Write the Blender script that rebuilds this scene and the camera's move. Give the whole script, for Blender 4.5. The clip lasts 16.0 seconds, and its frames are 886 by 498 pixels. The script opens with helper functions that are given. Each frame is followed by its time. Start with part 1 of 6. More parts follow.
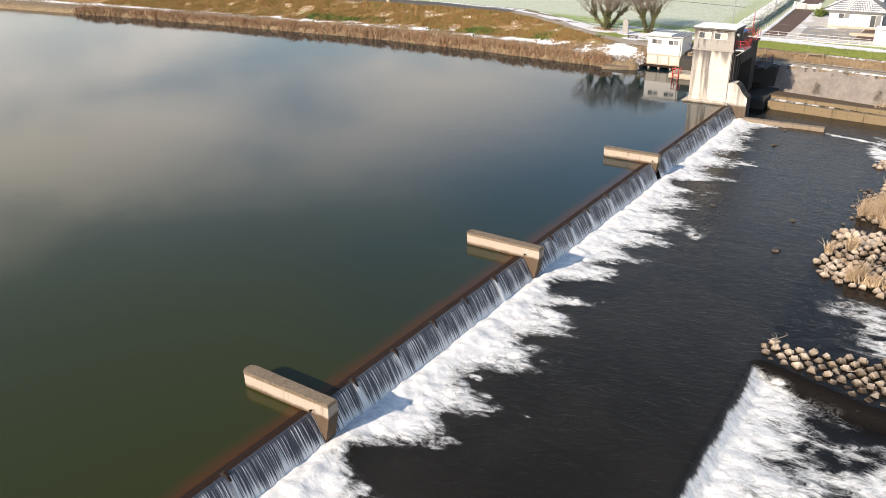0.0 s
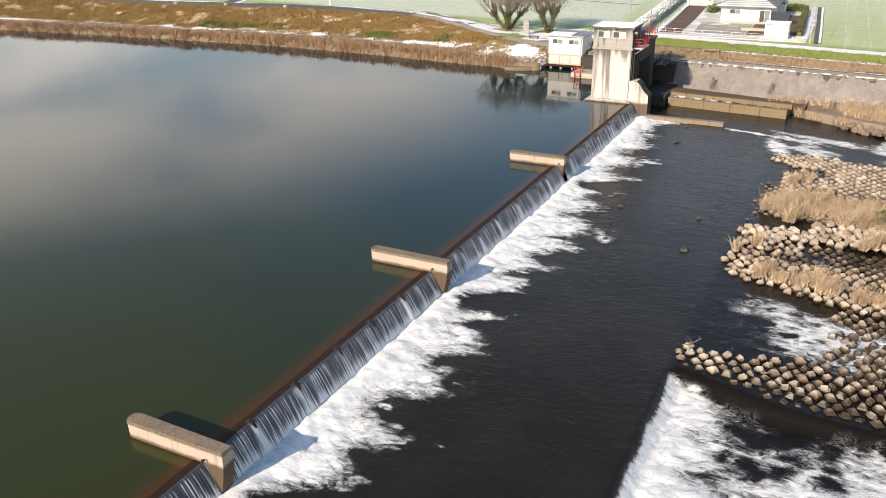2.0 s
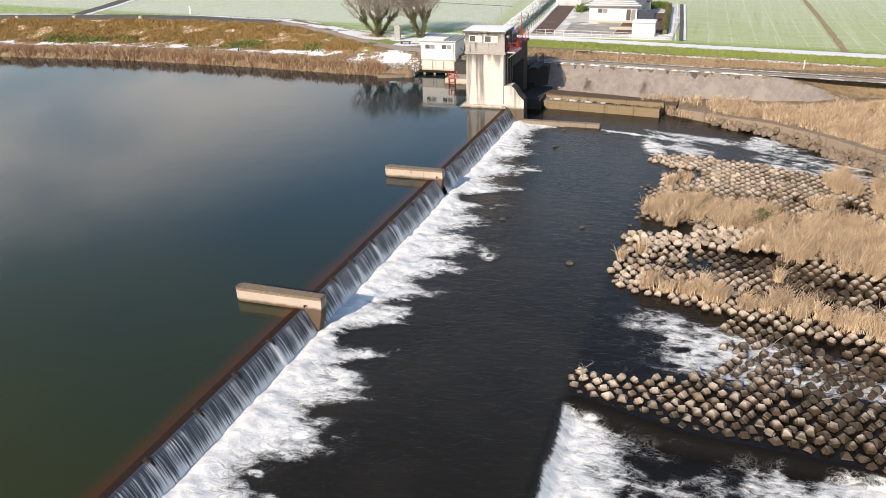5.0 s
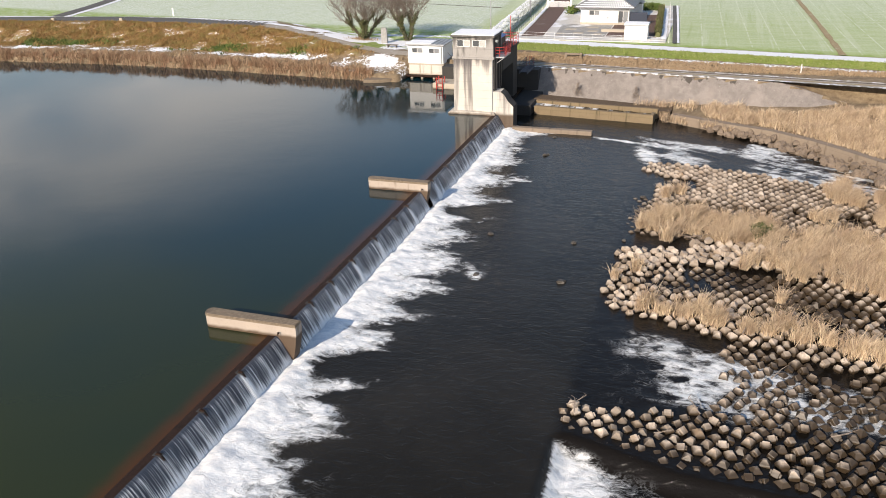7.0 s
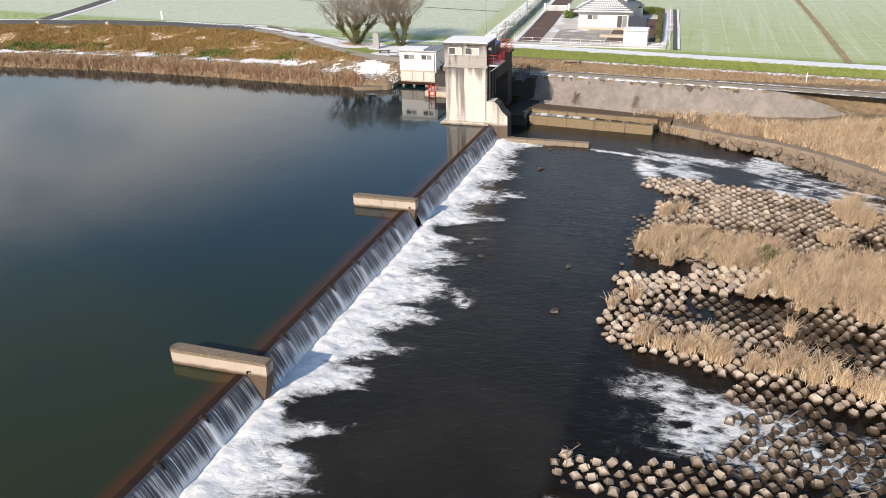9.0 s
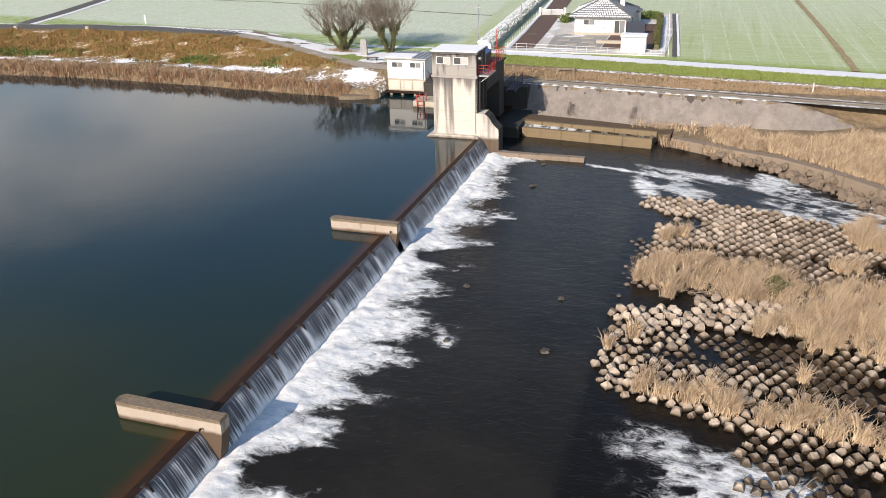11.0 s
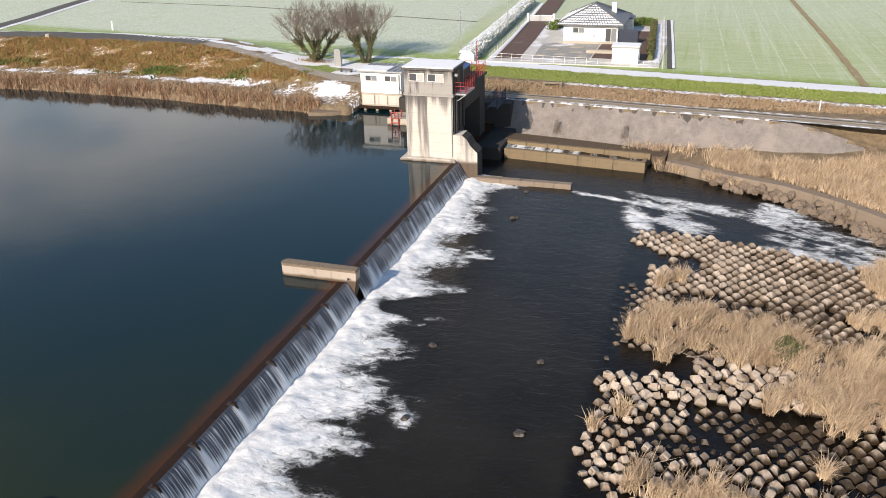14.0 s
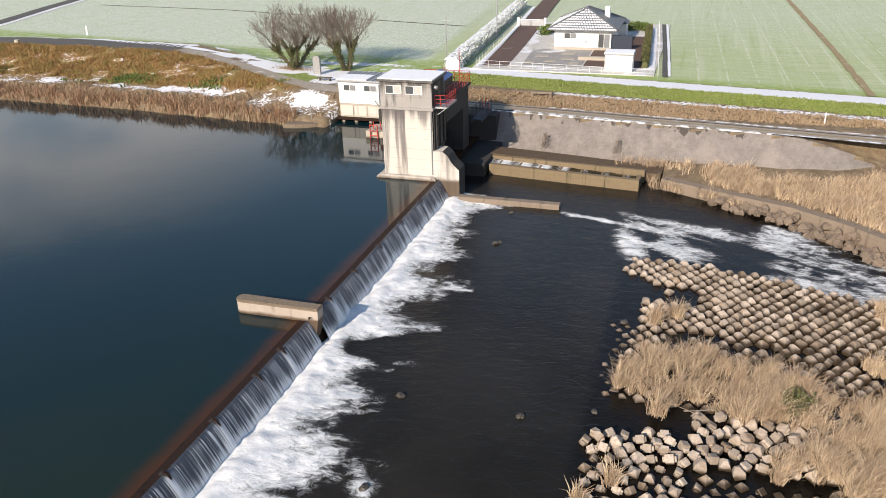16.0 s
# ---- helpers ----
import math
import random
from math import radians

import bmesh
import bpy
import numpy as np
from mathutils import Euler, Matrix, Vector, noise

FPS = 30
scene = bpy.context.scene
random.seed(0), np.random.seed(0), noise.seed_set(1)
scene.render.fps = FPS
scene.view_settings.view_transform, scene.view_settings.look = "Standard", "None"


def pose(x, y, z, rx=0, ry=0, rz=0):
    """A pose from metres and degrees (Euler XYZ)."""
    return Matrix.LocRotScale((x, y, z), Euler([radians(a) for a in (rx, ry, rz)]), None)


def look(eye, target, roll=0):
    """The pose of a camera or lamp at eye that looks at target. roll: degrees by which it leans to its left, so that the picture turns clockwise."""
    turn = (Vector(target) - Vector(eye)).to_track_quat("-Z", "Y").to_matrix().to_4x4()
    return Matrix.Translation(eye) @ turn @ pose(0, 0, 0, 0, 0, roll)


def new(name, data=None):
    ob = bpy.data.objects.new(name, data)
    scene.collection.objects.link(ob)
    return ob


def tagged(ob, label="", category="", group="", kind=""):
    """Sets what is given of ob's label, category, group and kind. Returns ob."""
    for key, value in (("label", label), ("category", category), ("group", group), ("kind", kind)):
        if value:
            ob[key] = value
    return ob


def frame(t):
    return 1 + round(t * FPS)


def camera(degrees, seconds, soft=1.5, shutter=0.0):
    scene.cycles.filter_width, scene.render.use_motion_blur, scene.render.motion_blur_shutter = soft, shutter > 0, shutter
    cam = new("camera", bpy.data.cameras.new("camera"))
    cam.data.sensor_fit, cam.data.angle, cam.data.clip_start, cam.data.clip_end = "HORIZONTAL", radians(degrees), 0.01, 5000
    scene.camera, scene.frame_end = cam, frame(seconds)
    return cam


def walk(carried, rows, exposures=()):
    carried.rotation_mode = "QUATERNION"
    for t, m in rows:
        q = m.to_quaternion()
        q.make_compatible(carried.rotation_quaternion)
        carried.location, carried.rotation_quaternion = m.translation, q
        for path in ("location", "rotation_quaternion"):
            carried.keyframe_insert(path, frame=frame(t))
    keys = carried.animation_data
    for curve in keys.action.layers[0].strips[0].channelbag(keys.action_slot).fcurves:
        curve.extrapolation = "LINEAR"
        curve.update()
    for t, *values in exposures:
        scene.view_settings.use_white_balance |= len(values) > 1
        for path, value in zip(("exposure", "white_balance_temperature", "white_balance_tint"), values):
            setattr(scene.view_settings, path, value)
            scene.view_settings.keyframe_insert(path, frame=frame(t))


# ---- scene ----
cam = camera(58.1, 16.0, soft=0.9)
PATH = [
    (0, (23.301, 26.374, 23.789), (22.266, 27.877, 22.97), -1.1),
    (0.5, (23.052, 27.049, 23.701), (22.034, 28.564, 22.883), -1.2),
    (1, (22.852, 27.762, 23.622), (21.88, 29.307, 22.804), -1.3),
    (1.5, (22.73, 28.487, 23.577), (21.813, 30.065, 22.759), -1.4),
    (2, (22.567, 29.202, 23.567), (21.709, 30.812, 22.749), -1.5),
    (2.5, (22.323, 29.942, 23.523), (21.523, 31.582, 22.704), -1.5),
    (3, (22.166, 30.65, 23.516), (21.416, 32.313, 22.695), -1.6),
    (3.5, (22.047, 31.369, 23.49), (21.343, 33.051, 22.67), -1.7),
    (4, (21.943, 32.092, 23.461), (21.284, 33.793, 22.641), -1.8),
    (6.5, (21.319, 36.011, 23.437), (20.726, 37.736, 22.615), -1.8),
    (7, (21.207, 36.874, 23.44), (20.616, 38.598, 22.617), -1.8),
    (7.5, (21.131, 37.778, 23.465), (20.54, 39.502, 22.642), -1.8),
    (8, (21.022, 38.751, 23.495), (20.432, 40.475, 22.672), -1.8),
    (8.5, (20.93, 39.77, 23.525), (20.341, 41.494, 22.702), -1.8),
    (9, (20.828, 40.818, 23.562), (20.239, 42.542, 22.739), -1.7),
    (11.5, (20.212, 47.128, 23.554), (19.629, 48.855, 22.731), -1.7),
    (12, (20.102, 48.43, 23.564), (19.522, 50.158, 22.741), -1.7),
    (12.5, (20.013, 49.744, 23.603), (19.435, 51.472, 22.779), -1.6),
    (13, (19.986, 51.097, 23.636), (19.408, 52.825, 22.811), -1.7),
    (13.5, (19.945, 52.407, 23.661), (19.368, 54.136, 22.836), -1.7),
    (14, (19.771, 53.833, 23.581), (19.199, 55.562, 22.756), -1.6),
    (14.5, (19.715, 55.216, 23.51), (19.145, 56.947, 22.686), -1.6),
    (15, (19.679, 56.667, 23.403), (19.109, 58.398, 22.58), -1.6),
    (15.5, (19.651, 58.058, 23.348), (19.082, 59.79, 22.526), -1.7),
    (16, (19.559, 59.482, 23.332), (18.994, 61.215, 22.508), -1.6),
]
walk(cam, [(t, look(eye, target, roll)) for t, eye, target, roll in PATH], [(0.0, 0.41, 7550.0, 13.0), (2.0, 0.39, 7550.0, 13.0), (4.0, 0.33, 7450.0, 13.0), (7.0, 0.26, 7200.0, 13.0), (12.0, 0.22, 7080.0, 13.0), (16.0, 0.20, 7080.0, 13.0)])

# ---- light ----
SUN_AZ, SUN_EL = 194.5, 26.0          # degrees clockwise from +y, and above the horizon
world = bpy.data.worlds.new("sky")
scene.world = world
world.use_nodes = True
wn, wl = world.node_tree.nodes, world.node_tree.links
wn.clear()
sky = wn.new("ShaderNodeTexSky")
sky.sky_type, sky.sun_disc = "NISHITA", False
sky.sun_elevation, sky.sun_rotation = radians(SUN_EL), radians(SUN_AZ)
sky.air_density, sky.dust_density, sky.ozone_density = 1.15, 0.3, 3.0
# broken winter cloud, thicker towards the horizon and in the west
wtc = wn.new("ShaderNodeTexCoord")
wmap = wn.new("ShaderNodeMapping")
wmap.inputs["Scale"].default_value = (1.0, 1.0, 2.6)
wmap.inputs["Location"].default_value = (0.35, 0.2, 0.0)
wl.new(wtc.outputs["Generated"], wmap.inputs["Vector"])
wnoise = wn.new("ShaderNodeTexNoise")
wnoise.inputs["Scale"].default_value = 3.2
wnoise.inputs["Detail"].default_value = 5.0
wl.new(wmap.outputs["Vector"], wnoise.inputs["Vector"])
wsep = wn.new("ShaderNodeSeparateXYZ")
wl.new(wtc.outputs["Generated"], wsep.inputs["Vector"])
whaze = wn.new("ShaderNodeMapRange")
whaze.interpolation_type = "SMOOTHSTEP"
whaze.inputs["From Min"].default_value, whaze.inputs["From Max"].default_value = 0.31, 0.11
wwest = wn.new("ShaderNodeMapRange")
wwest.interpolation_type = "SMOOTHSTEP"
wwest.inputs["From Min"].default_value, wwest.inputs["From Max"].default_value = -0.22, -0.8
wwest.inputs["To Max"].default_value = 0.14
wl.new(wsep.outputs["X"], wwest.inputs["Value"])
wlow = wn.new("ShaderNodeMath")
wlow.operation = "SUBTRACT"
wl.new(wsep.outputs["Z"], wlow.inputs[0])
wl.new(wwest.outputs["Result"], wlow.inputs[1])
wl.new(wlow.outputs["Value"], whaze.inputs["Value"])
wramp = wn.new("ShaderNodeMapRange")
wramp.interpolation_type = "SMOOTHSTEP"
wramp.inputs["From Min"].default_value, wramp.inputs["From Max"].default_value = 0.36, 0.60
wramp.inputs["To Min"].default_value, wramp.inputs["To Max"].default_value = 0.15, 1.0
wl.new(wnoise.outputs["Fac"], wramp.inputs["Value"])
wmul = wn.new("ShaderNodeMath")
wmul.operation = "MULTIPLY"
wl.new(wramp.outputs["Result"], wmul.inputs[0])
wl.new(whaze.outputs["Result"], wmul.inputs[1])
wmix = wn.new("ShaderNodeMix")
wmix.data_type = "RGBA"
wl.new(wmul.outputs["Value"], wmix.inputs["Factor"])
wl.new(sky.outputs["Color"], wmix.inputs["A"])
wmix.inputs["B"].default_value = (7.7, 7.8, 8.0, 1)
wbg = wn.new("ShaderNodeBackground")
wbg.inputs["Strength"].default_value = 0.135
wl.new(wmix.outputs["Result"], wbg.inputs["Color"])
wout = wn.new("ShaderNodeOutputWorld")
wl.new(wbg.outputs["Background"], wout.inputs["Surface"])

sun_data = bpy.data.lights.new("sun", "SUN")
sun_data.energy, sun_data.angle, sun_data.color = 4.9, radians(0.53), (1.0, 0.92, 0.82)
sun = new("sun", sun_data)
to_sun = Vector((math.sin(radians(SUN_AZ)) * math.cos(radians(SUN_EL)), math.cos(radians(SUN_AZ)) * math.cos(radians(SUN_EL)), math.sin(radians(SUN_EL))))
sun.matrix_world = look(to_sun * 150 + Vector((0, 90, 0)), (0, 90, 0))


# ---- materials ----
class Nodes:
    """A small builder for one node material."""

    def __init__(self, name):
        self.m = bpy.data.materials.new(name)
        self.m.use_nodes = True
        self.t = self.m.node_tree
        self.t.nodes.clear()
        self.out = self.t.nodes.new("ShaderNodeOutputMaterial")
        self.pos = self.t.nodes.new("ShaderNodeNewGeometry").outputs["Position"]

    def node(self, kind, **inputs):
        n = self.t.nodes.new(kind)
        for k, v in inputs.items():
            self.put(n.inputs[k.replace("_", " ")], v)
        return n

    def put(self, socket, v):
        if isinstance(v, bpy.types.NodeSocket):
            self.t.links.new(v, socket)
        else:
            socket.default_value = v

    def stretch(self, scale, vector=None):
        n = self.t.nodes.new("ShaderNodeMapping")
        n.inputs["Scale"].default_value = scale
        self.t.links.new(vector or self.pos, n.inputs["Vector"])
        return n.outputs["Vector"]

    def noise(self, scale, detail=4.0, rough=0.55, vector=None, distort=0.0):
        n = self.node("ShaderNodeTexNoise", Scale=scale, Detail=detail, Roughness=rough, Distortion=distort)
        self.t.links.new(vector or self.pos, n.inputs["Vector"])
        return n.outputs["Fac"]

    def span(self, value, a, b, lo=0.0, hi=1.0):
        n = self.t.nodes.new("ShaderNodeMapRange")
        n.interpolation_type = "SMOOTHSTEP"
        for k, v in (("Value", value), ("From Min", a), ("From Max", b), ("To Min", lo), ("To Max", hi)):
            self.put(n.inputs[k], v)
        return n.outputs["Result"]

    def math(self, op, a, b=0.0):
        n = self.t.nodes.new("ShaderNodeMath")
        n.operation = op
        self.put(n.inputs[0], a)
        self.put(n.inputs[1], b)
        return n.outputs["Value"]

    def mix(self, fac, a, b):
        n = self.t.nodes.new("ShaderNodeMix")
        n.data_type = "RGBA"
        self.put(n.inputs["Factor"], fac)
        for k, v in (("A", a), ("B", b)):
            self.put(n.inputs[k], v if isinstance(v, bpy.types.NodeSocket) else (*v, 1.0))
        return n.outputs["Result"]

    def attr(self, name):
        n = self.t.nodes.new("ShaderNodeAttribute")
        n.attribute_name = name
        return n.outputs["Fac"]

    def axis(self, k):
        n = self.t.nodes.new("ShaderNodeSeparateXYZ")
        self.t.links.new(self.pos, n.inputs["Vector"])
        return n.outputs[k]

    def bump(self, height, strength=0.4, distance=0.05, normal=None):
        n = self.node("ShaderNodeBump", Height=height, Strength=strength, Distance=distance)
        if normal:
            self.t.links.new(normal, n.inputs["Normal"])
        return n.outputs["Normal"]

    def done(self, color, rough=0.8, metal=0.0, normal=None, **more):
        p = self.t.nodes.new("ShaderNodeBsdfPrincipled")
        self.put(p.inputs["Base Color"], color if isinstance(color, bpy.types.NodeSocket) else (*color, 1.0))
        self.put(p.inputs["Roughness"], rough)
        self.put(p.inputs["Metallic"], metal)
        if normal:
            self.t.links.new(normal, p.inputs["Normal"])
        for k, v in more.items():
            self.put(p.inputs[k.replace("_", " ")], v)
        self.t.links.new(p.outputs["BSDF"], self.out.inputs["Surface"])
        return self.m


def rough_stuff(name, dark, light, spot, scale=3.0, rough=0.85, spots=(0.58, 0.75), bump=0.4, metal=0.0, vary=0.0):
    """Two tones in fine grain, with larger stains of a third."""
    n = Nodes(name)
    c = n.mix(n.span(n.noise(scale * 6, 6), 0.3, 0.7), dark, light)
    c = n.mix(n.span(n.noise(scale * 0.5, 5), *spots), c, spot)
    if vary:
        r = n.t.nodes.new("ShaderNodeObjectInfo").outputs["Random"]
        c = n.mix(n.span(r, 0.0, 1.0, 0.0, vary), c, tuple(v * 0.35 for v in dark))
    return n.done(c, rough, metal, n.bump(n.noise(scale * 10, 5), bump, 0.03))


def concrete(name, base, stain, streak=0.5, wet=None, runs=(1.7, 0.16), reach=(0.56, 0.72), drip=None):
    """Old cast concrete: blotches, dark streaks that run down, a dark foot (wet, mossy, on piers painted reflection
    too) where wet=(z, height) says.
    """
    n = Nodes(name)
    light = tuple(v * 1.08 for v in base)
    c = n.mix(n.span(n.noise(1.1, 6), 0.35, 0.7), base, light)
    c = n.mix(n.span(n.noise(9.0, 6), 0.5, 0.8, 0, 0.5), c, tuple(v * 0.7 for v in base))
    run = n.noise(1.0, 5, 0.6, n.stretch((runs[0], runs[0], runs[1])))
    c = n.mix(n.span(run, reach[0], reach[1], 0, streak), c, stain)
    joint = n.span(n.math("ABSOLUTE", n.math("SUBTRACT", n.math("FRACT", n.math("MULTIPLY", n.axis("Z"), 1.1)), 0.5)), 0.47, 0.5, 0, 0.35)
    c = n.mix(joint, c, stain)
    if drip:
        fall = n.math("ADD", n.axis("Z"), n.math("MULTIPLY", n.math("SUBTRACT", n.noise(1.0, 4, 0.6, n.stretch((1.6, 1.6, 0.1))), 0.5), 5.0))
        c = n.mix(n.span(fall, drip - 1.3, drip + 0.2, 0, 0.85), c, stain)
    if wet:
        edge = n.math("ADD", n.axis("Z"), n.math("MULTIPLY", n.noise(1.6, 4), wet[1] * 1.2))
        c = n.mix(n.span(edge, wet[0] + wet[1] * 1.6, wet[0] + wet[1] * 0.4, 0, 0.9), c, (0.065, 0.035, 0.015))
    return n.done(c, 0.88, 0, n.bump(n.noise(14.0, 6), 0.35, 0.03))


def plain(name, color, rough=0.5, metal=0.0, grain=0.12):
    n = Nodes(name)
    c = n.mix(n.span(n.noise(7.0, 5), 0.35, 0.75), color, tuple(v * (1 - 2 * grain) for v in color))
    return n.done(c, rough, metal, n.bump(n.noise(40.0, 3), 0.1, 0.01))


M_CONC = concrete("weathered_concrete", (0.42, 0.37, 0.30), (0.10, 0.08, 0.06), 0.45, wet=(-0.1, 0.35))
M_TOWER = concrete("tower_concrete", (0.56, 0.52, 0.465), (0.10, 0.09, 0.09), 0.8, wet=(0.0, 0.5), runs=(0.8, 0.05), reach=(0.515, 0.66), drip=6.1)
M_CABIN = concrete("cabin_concrete", (0.33, 0.31, 0.29), (0.06, 0.056, 0.052), 0.85, runs=(1.3, 0.12), reach=(0.53, 0.66), drip=8.6)
# dark foot: waterline stain, with the reflection under the pier painted in
M_PIER = concrete("pier_concrete", (0.40, 0.335, 0.28), (0.13, 0.095, 0.07), 0.7, wet=(0.1, 0.2))
M_PIERTOP = rough_stuff("pier_top_concrete", (0.15, 0.115, 0.08), (0.24, 0.185, 0.13), (0.09, 0.07, 0.05), 1.2)
M_WETCONC = rough_stuff("wet_concrete", (0.020, 0.011, 0.008), (0.036, 0.020, 0.014), (0.012, 0.008, 0.006), 2.0, 0.6)
def block_concrete(name, random_of):
    """Tan concrete, each block with a tone of its own, dark low down: river wet and painted gap shade."""
    n = Nodes(name)
    if random_of == "object":
        tone = n.t.nodes.new("ShaderNodeObjectInfo").outputs["Random"]
    else:
        tone = n.t.nodes.new("ShaderNodeNewGeometry").outputs["Random Per Island"]
    c = n.mix(n.span(n.noise(8.0, 6), 0.3, 0.7), (0.40, 0.325, 0.26), (0.57, 0.485, 0.40))
    c = n.mix(n.span(n.noise(0.65, 5), 0.5, 0.7), c, (0.27, 0.185, 0.115))
    c = n.mix(n.span(tone, 0.2, 1.0, 0.0, 0.62), c, (0.16, 0.12, 0.085))
    # low parts dark: wet by the river, plus the shade between blocks painted in
    low_dark = n.math("ADD", n.axis("Z"), n.math("MULTIPLY", n.noise(2.5, 3), 0.2))
    wet = n.span(low_dark, -1.22, -1.5)
    c = n.mix(wet, c, (0.05, 0.034, 0.02))
    return n.done(c, n.span(wet, 0, 1, 0.9, 0.45), 0, n.bump(n.noise(13.0, 5), 0.5, 0.03))


for matte in (M_WETCONC,):
    next(k for k in matte.node_tree.nodes if k.type == "BSDF_PRINCIPLED").inputs["Specular IOR Level"].default_value = 0.12

M_BLOCK = block_concrete("armour_block_concrete", "object")
M_STONE = rough_stuff("river_stone", (0.17, 0.135, 0.10), (0.30, 0.24, 0.18), (0.09, 0.065, 0.045), 1.6)
M_DARKSTONE = rough_stuff("dark_wet_stone", (0.04, 0.034, 0.028), (0.09, 0.075, 0.06), (0.03, 0.024, 0.018), 1.6, 0.55)
M_WHITE = rough_stuff("white_wall_paint", (0.76, 0.75, 0.72), (0.82, 0.81, 0.79), (0.68, 0.66, 0.62), 0.8, 0.7, (0.6, 0.9), 0.1)
M_SNOW = rough_stuff("old_snow", (0.80, 0.82, 0.86), (0.88, 0.89, 0.92), (0.62, 0.6, 0.55), 0.9, 0.75, (0.62, 0.85), 0.6)
M_GLASS = plain("window_glass", (0.085, 0.09, 0.095), 0.05, 0.0, 0.0)
M_ALU = plain("aluminium_frame", (0.62, 0.63, 0.64), 0.4, 0.7)
M_RED = plain("red_steel_paint", (0.48, 0.05, 0.04), 0.5)
M_BLUE = plain("blue_steel_paint", (0.05, 0.11, 0.3), 0.5)
M_DARKSTEEL = rough_stuff("dark_gate_steel", (0.03, 0.03, 0.032), (0.06, 0.055, 0.05), (0.09, 0.04, 0.02), 1.0, 0.6, metal=0.2)
M_GREY = rough_stuff("galvanised_steel", (0.33, 0.34, 0.35), (0.42, 0.43, 0.44), (0.25, 0.24, 0.23), 2.0, 0.5, metal=0.5)
M_TILE = rough_stuff("roof_tile_grey", (0.10, 0.105, 0.115), (0.16, 0.165, 0.175), (0.07, 0.07, 0.075), 1.5, 0.5)
M_BROWNPAVE = rough_stuff("brown_paving", (0.10, 0.058, 0.045), (0.14, 0.085, 0.065), (0.2, 0.16, 0.14), 0.8, 0.85, (0.6, 0.75))
M_YARD = rough_stuff("snow_dusted_paving", (0.26, 0.25, 0.23), (0.36, 0.35, 0.33), (0.74, 0.74, 0.76), 0.45, 0.85, (0.55, 0.66))
M_PAVE = rough_stuff("pale_paving", (0.52, 0.50, 0.46), (0.62, 0.60, 0.57), (0.78, 0.78, 0.8), 0.5, 0.85, (0.5, 0.62))
M_ASPHALT = rough_stuff("old_asphalt", (0.075, 0.07, 0.066), (0.11, 0.105, 0.1), (0.16, 0.15, 0.14), 0.7, 0.9)
M_GRAVEL = rough_stuff("gravel_track", (0.27, 0.235, 0.19), (0.4, 0.355, 0.3), (0.5, 0.48, 0.45), 1.3, 0.95, (0.55, 0.7))
M_BARK = rough_stuff("bark", (0.09, 0.07, 0.055), (0.16, 0.13, 0.1), (0.06, 0.05, 0.035), 4.0, 0.95)
M_TWIG = rough_stuff("winter_twigs", (0.20, 0.16, 0.13), (0.29, 0.235, 0.19), (0.14, 0.11, 0.09), 2.0, 0.95)
# near-black concrete with the shade of tower side and gate bay painted in
M_SHADEBLACK = concrete("shade_black_concrete", (0.04, 0.037, 0.034), (0.015, 0.015, 0.015), 0.8)
M_PALEPANE = plain("light_pane_glass", (0.5, 0.49, 0.46), 0.2, 0.0, 0.1)
M_PANE = plain("pale_window_glass", (0.24, 0.25, 0.26), 0.15, 0.0, 0.1)
M_PATCHSNOW = rough_stuff("patchy_snow", (0.22, 0.19, 0.15), (0.34, 0.30, 0.25), (0.8, 0.81, 0.84), 2.4, 0.9, (0.44, 0.56))
M_EARTHPATH = rough_stuff("earth_path", (0.26, 0.19, 0.1), (0.36, 0.28, 0.16), (0.42, 0.4, 0.28), 0.8, 0.95)
M_NAVY = plain("dark_blue_screen", (0.025, 0.035, 0.06), 0.6)
M_GREYSTONE = rough_stuff("grey_granite", (0.25, 0.245, 0.24), (0.36, 0.355, 0.345), (0.18, 0.17, 0.16), 2.0)
M_DIRT = rough_stuff("brown_silt", (0.075, 0.05, 0.03), (0.13, 0.09, 0.055), (0.05, 0.035, 0.022), 1.0, 0.8)


def leafy(name, colors, rough=0.75):
    """Blades or leaves: each island takes a tone of its own."""
    n = Nodes(name)
    r = n.t.nodes.new("ShaderNodeNewGeometry").outputs["Random Per Island"]
    c = n.mix(n.span(r, 0.0, 0.6), colors[0], colors[1])
    c = n.mix(n.span(r, 0.72, 0.95), c, colors[2])
    c = n.mix(n.span(n.noise(0.7, 4), 0.40, 0.66, 0, 0.65), c, colors[3])
    return n.done(c, rough)


M_REED = leafy("dry_reed", ((0.42, 0.30, 0.19), (0.70, 0.55, 0.38), (0.21, 0.14, 0.095), (0.36, 0.255, 0.175)))
M_BANKREED = leafy("brown_bank_reed", ((0.29, 0.18, 0.105), (0.44, 0.31, 0.20), (0.15, 0.085, 0.05), (0.31, 0.165, 0.095)))
M_SHRUB = leafy("rusty_dike_grass", ((0.29, 0.155, 0.055), (0.38, 0.24, 0.095), (0.20, 0.105, 0.04), (0.23, 0.20, 0.06)))
M_GREENLEAF = leafy("green_weeds", ((0.06, 0.12, 0.02), (0.11, 0.17, 0.035), (0.22, 0.2, 0.05), (0.07, 0.1, 0.02)))
M_IVY = leafy("ivy_leaf", ((0.06, 0.075, 0.022), (0.11, 0.115, 0.04), (0.18, 0.15, 0.07), (0.07, 0.07, 0.025)))
M_FROSTLEAF = leafy("frosted_leaf", ((0.42, 0.46, 0.42), (0.66, 0.68, 0.68), (0.16, 0.2, 0.1), (0.5, 0.52, 0.5)))
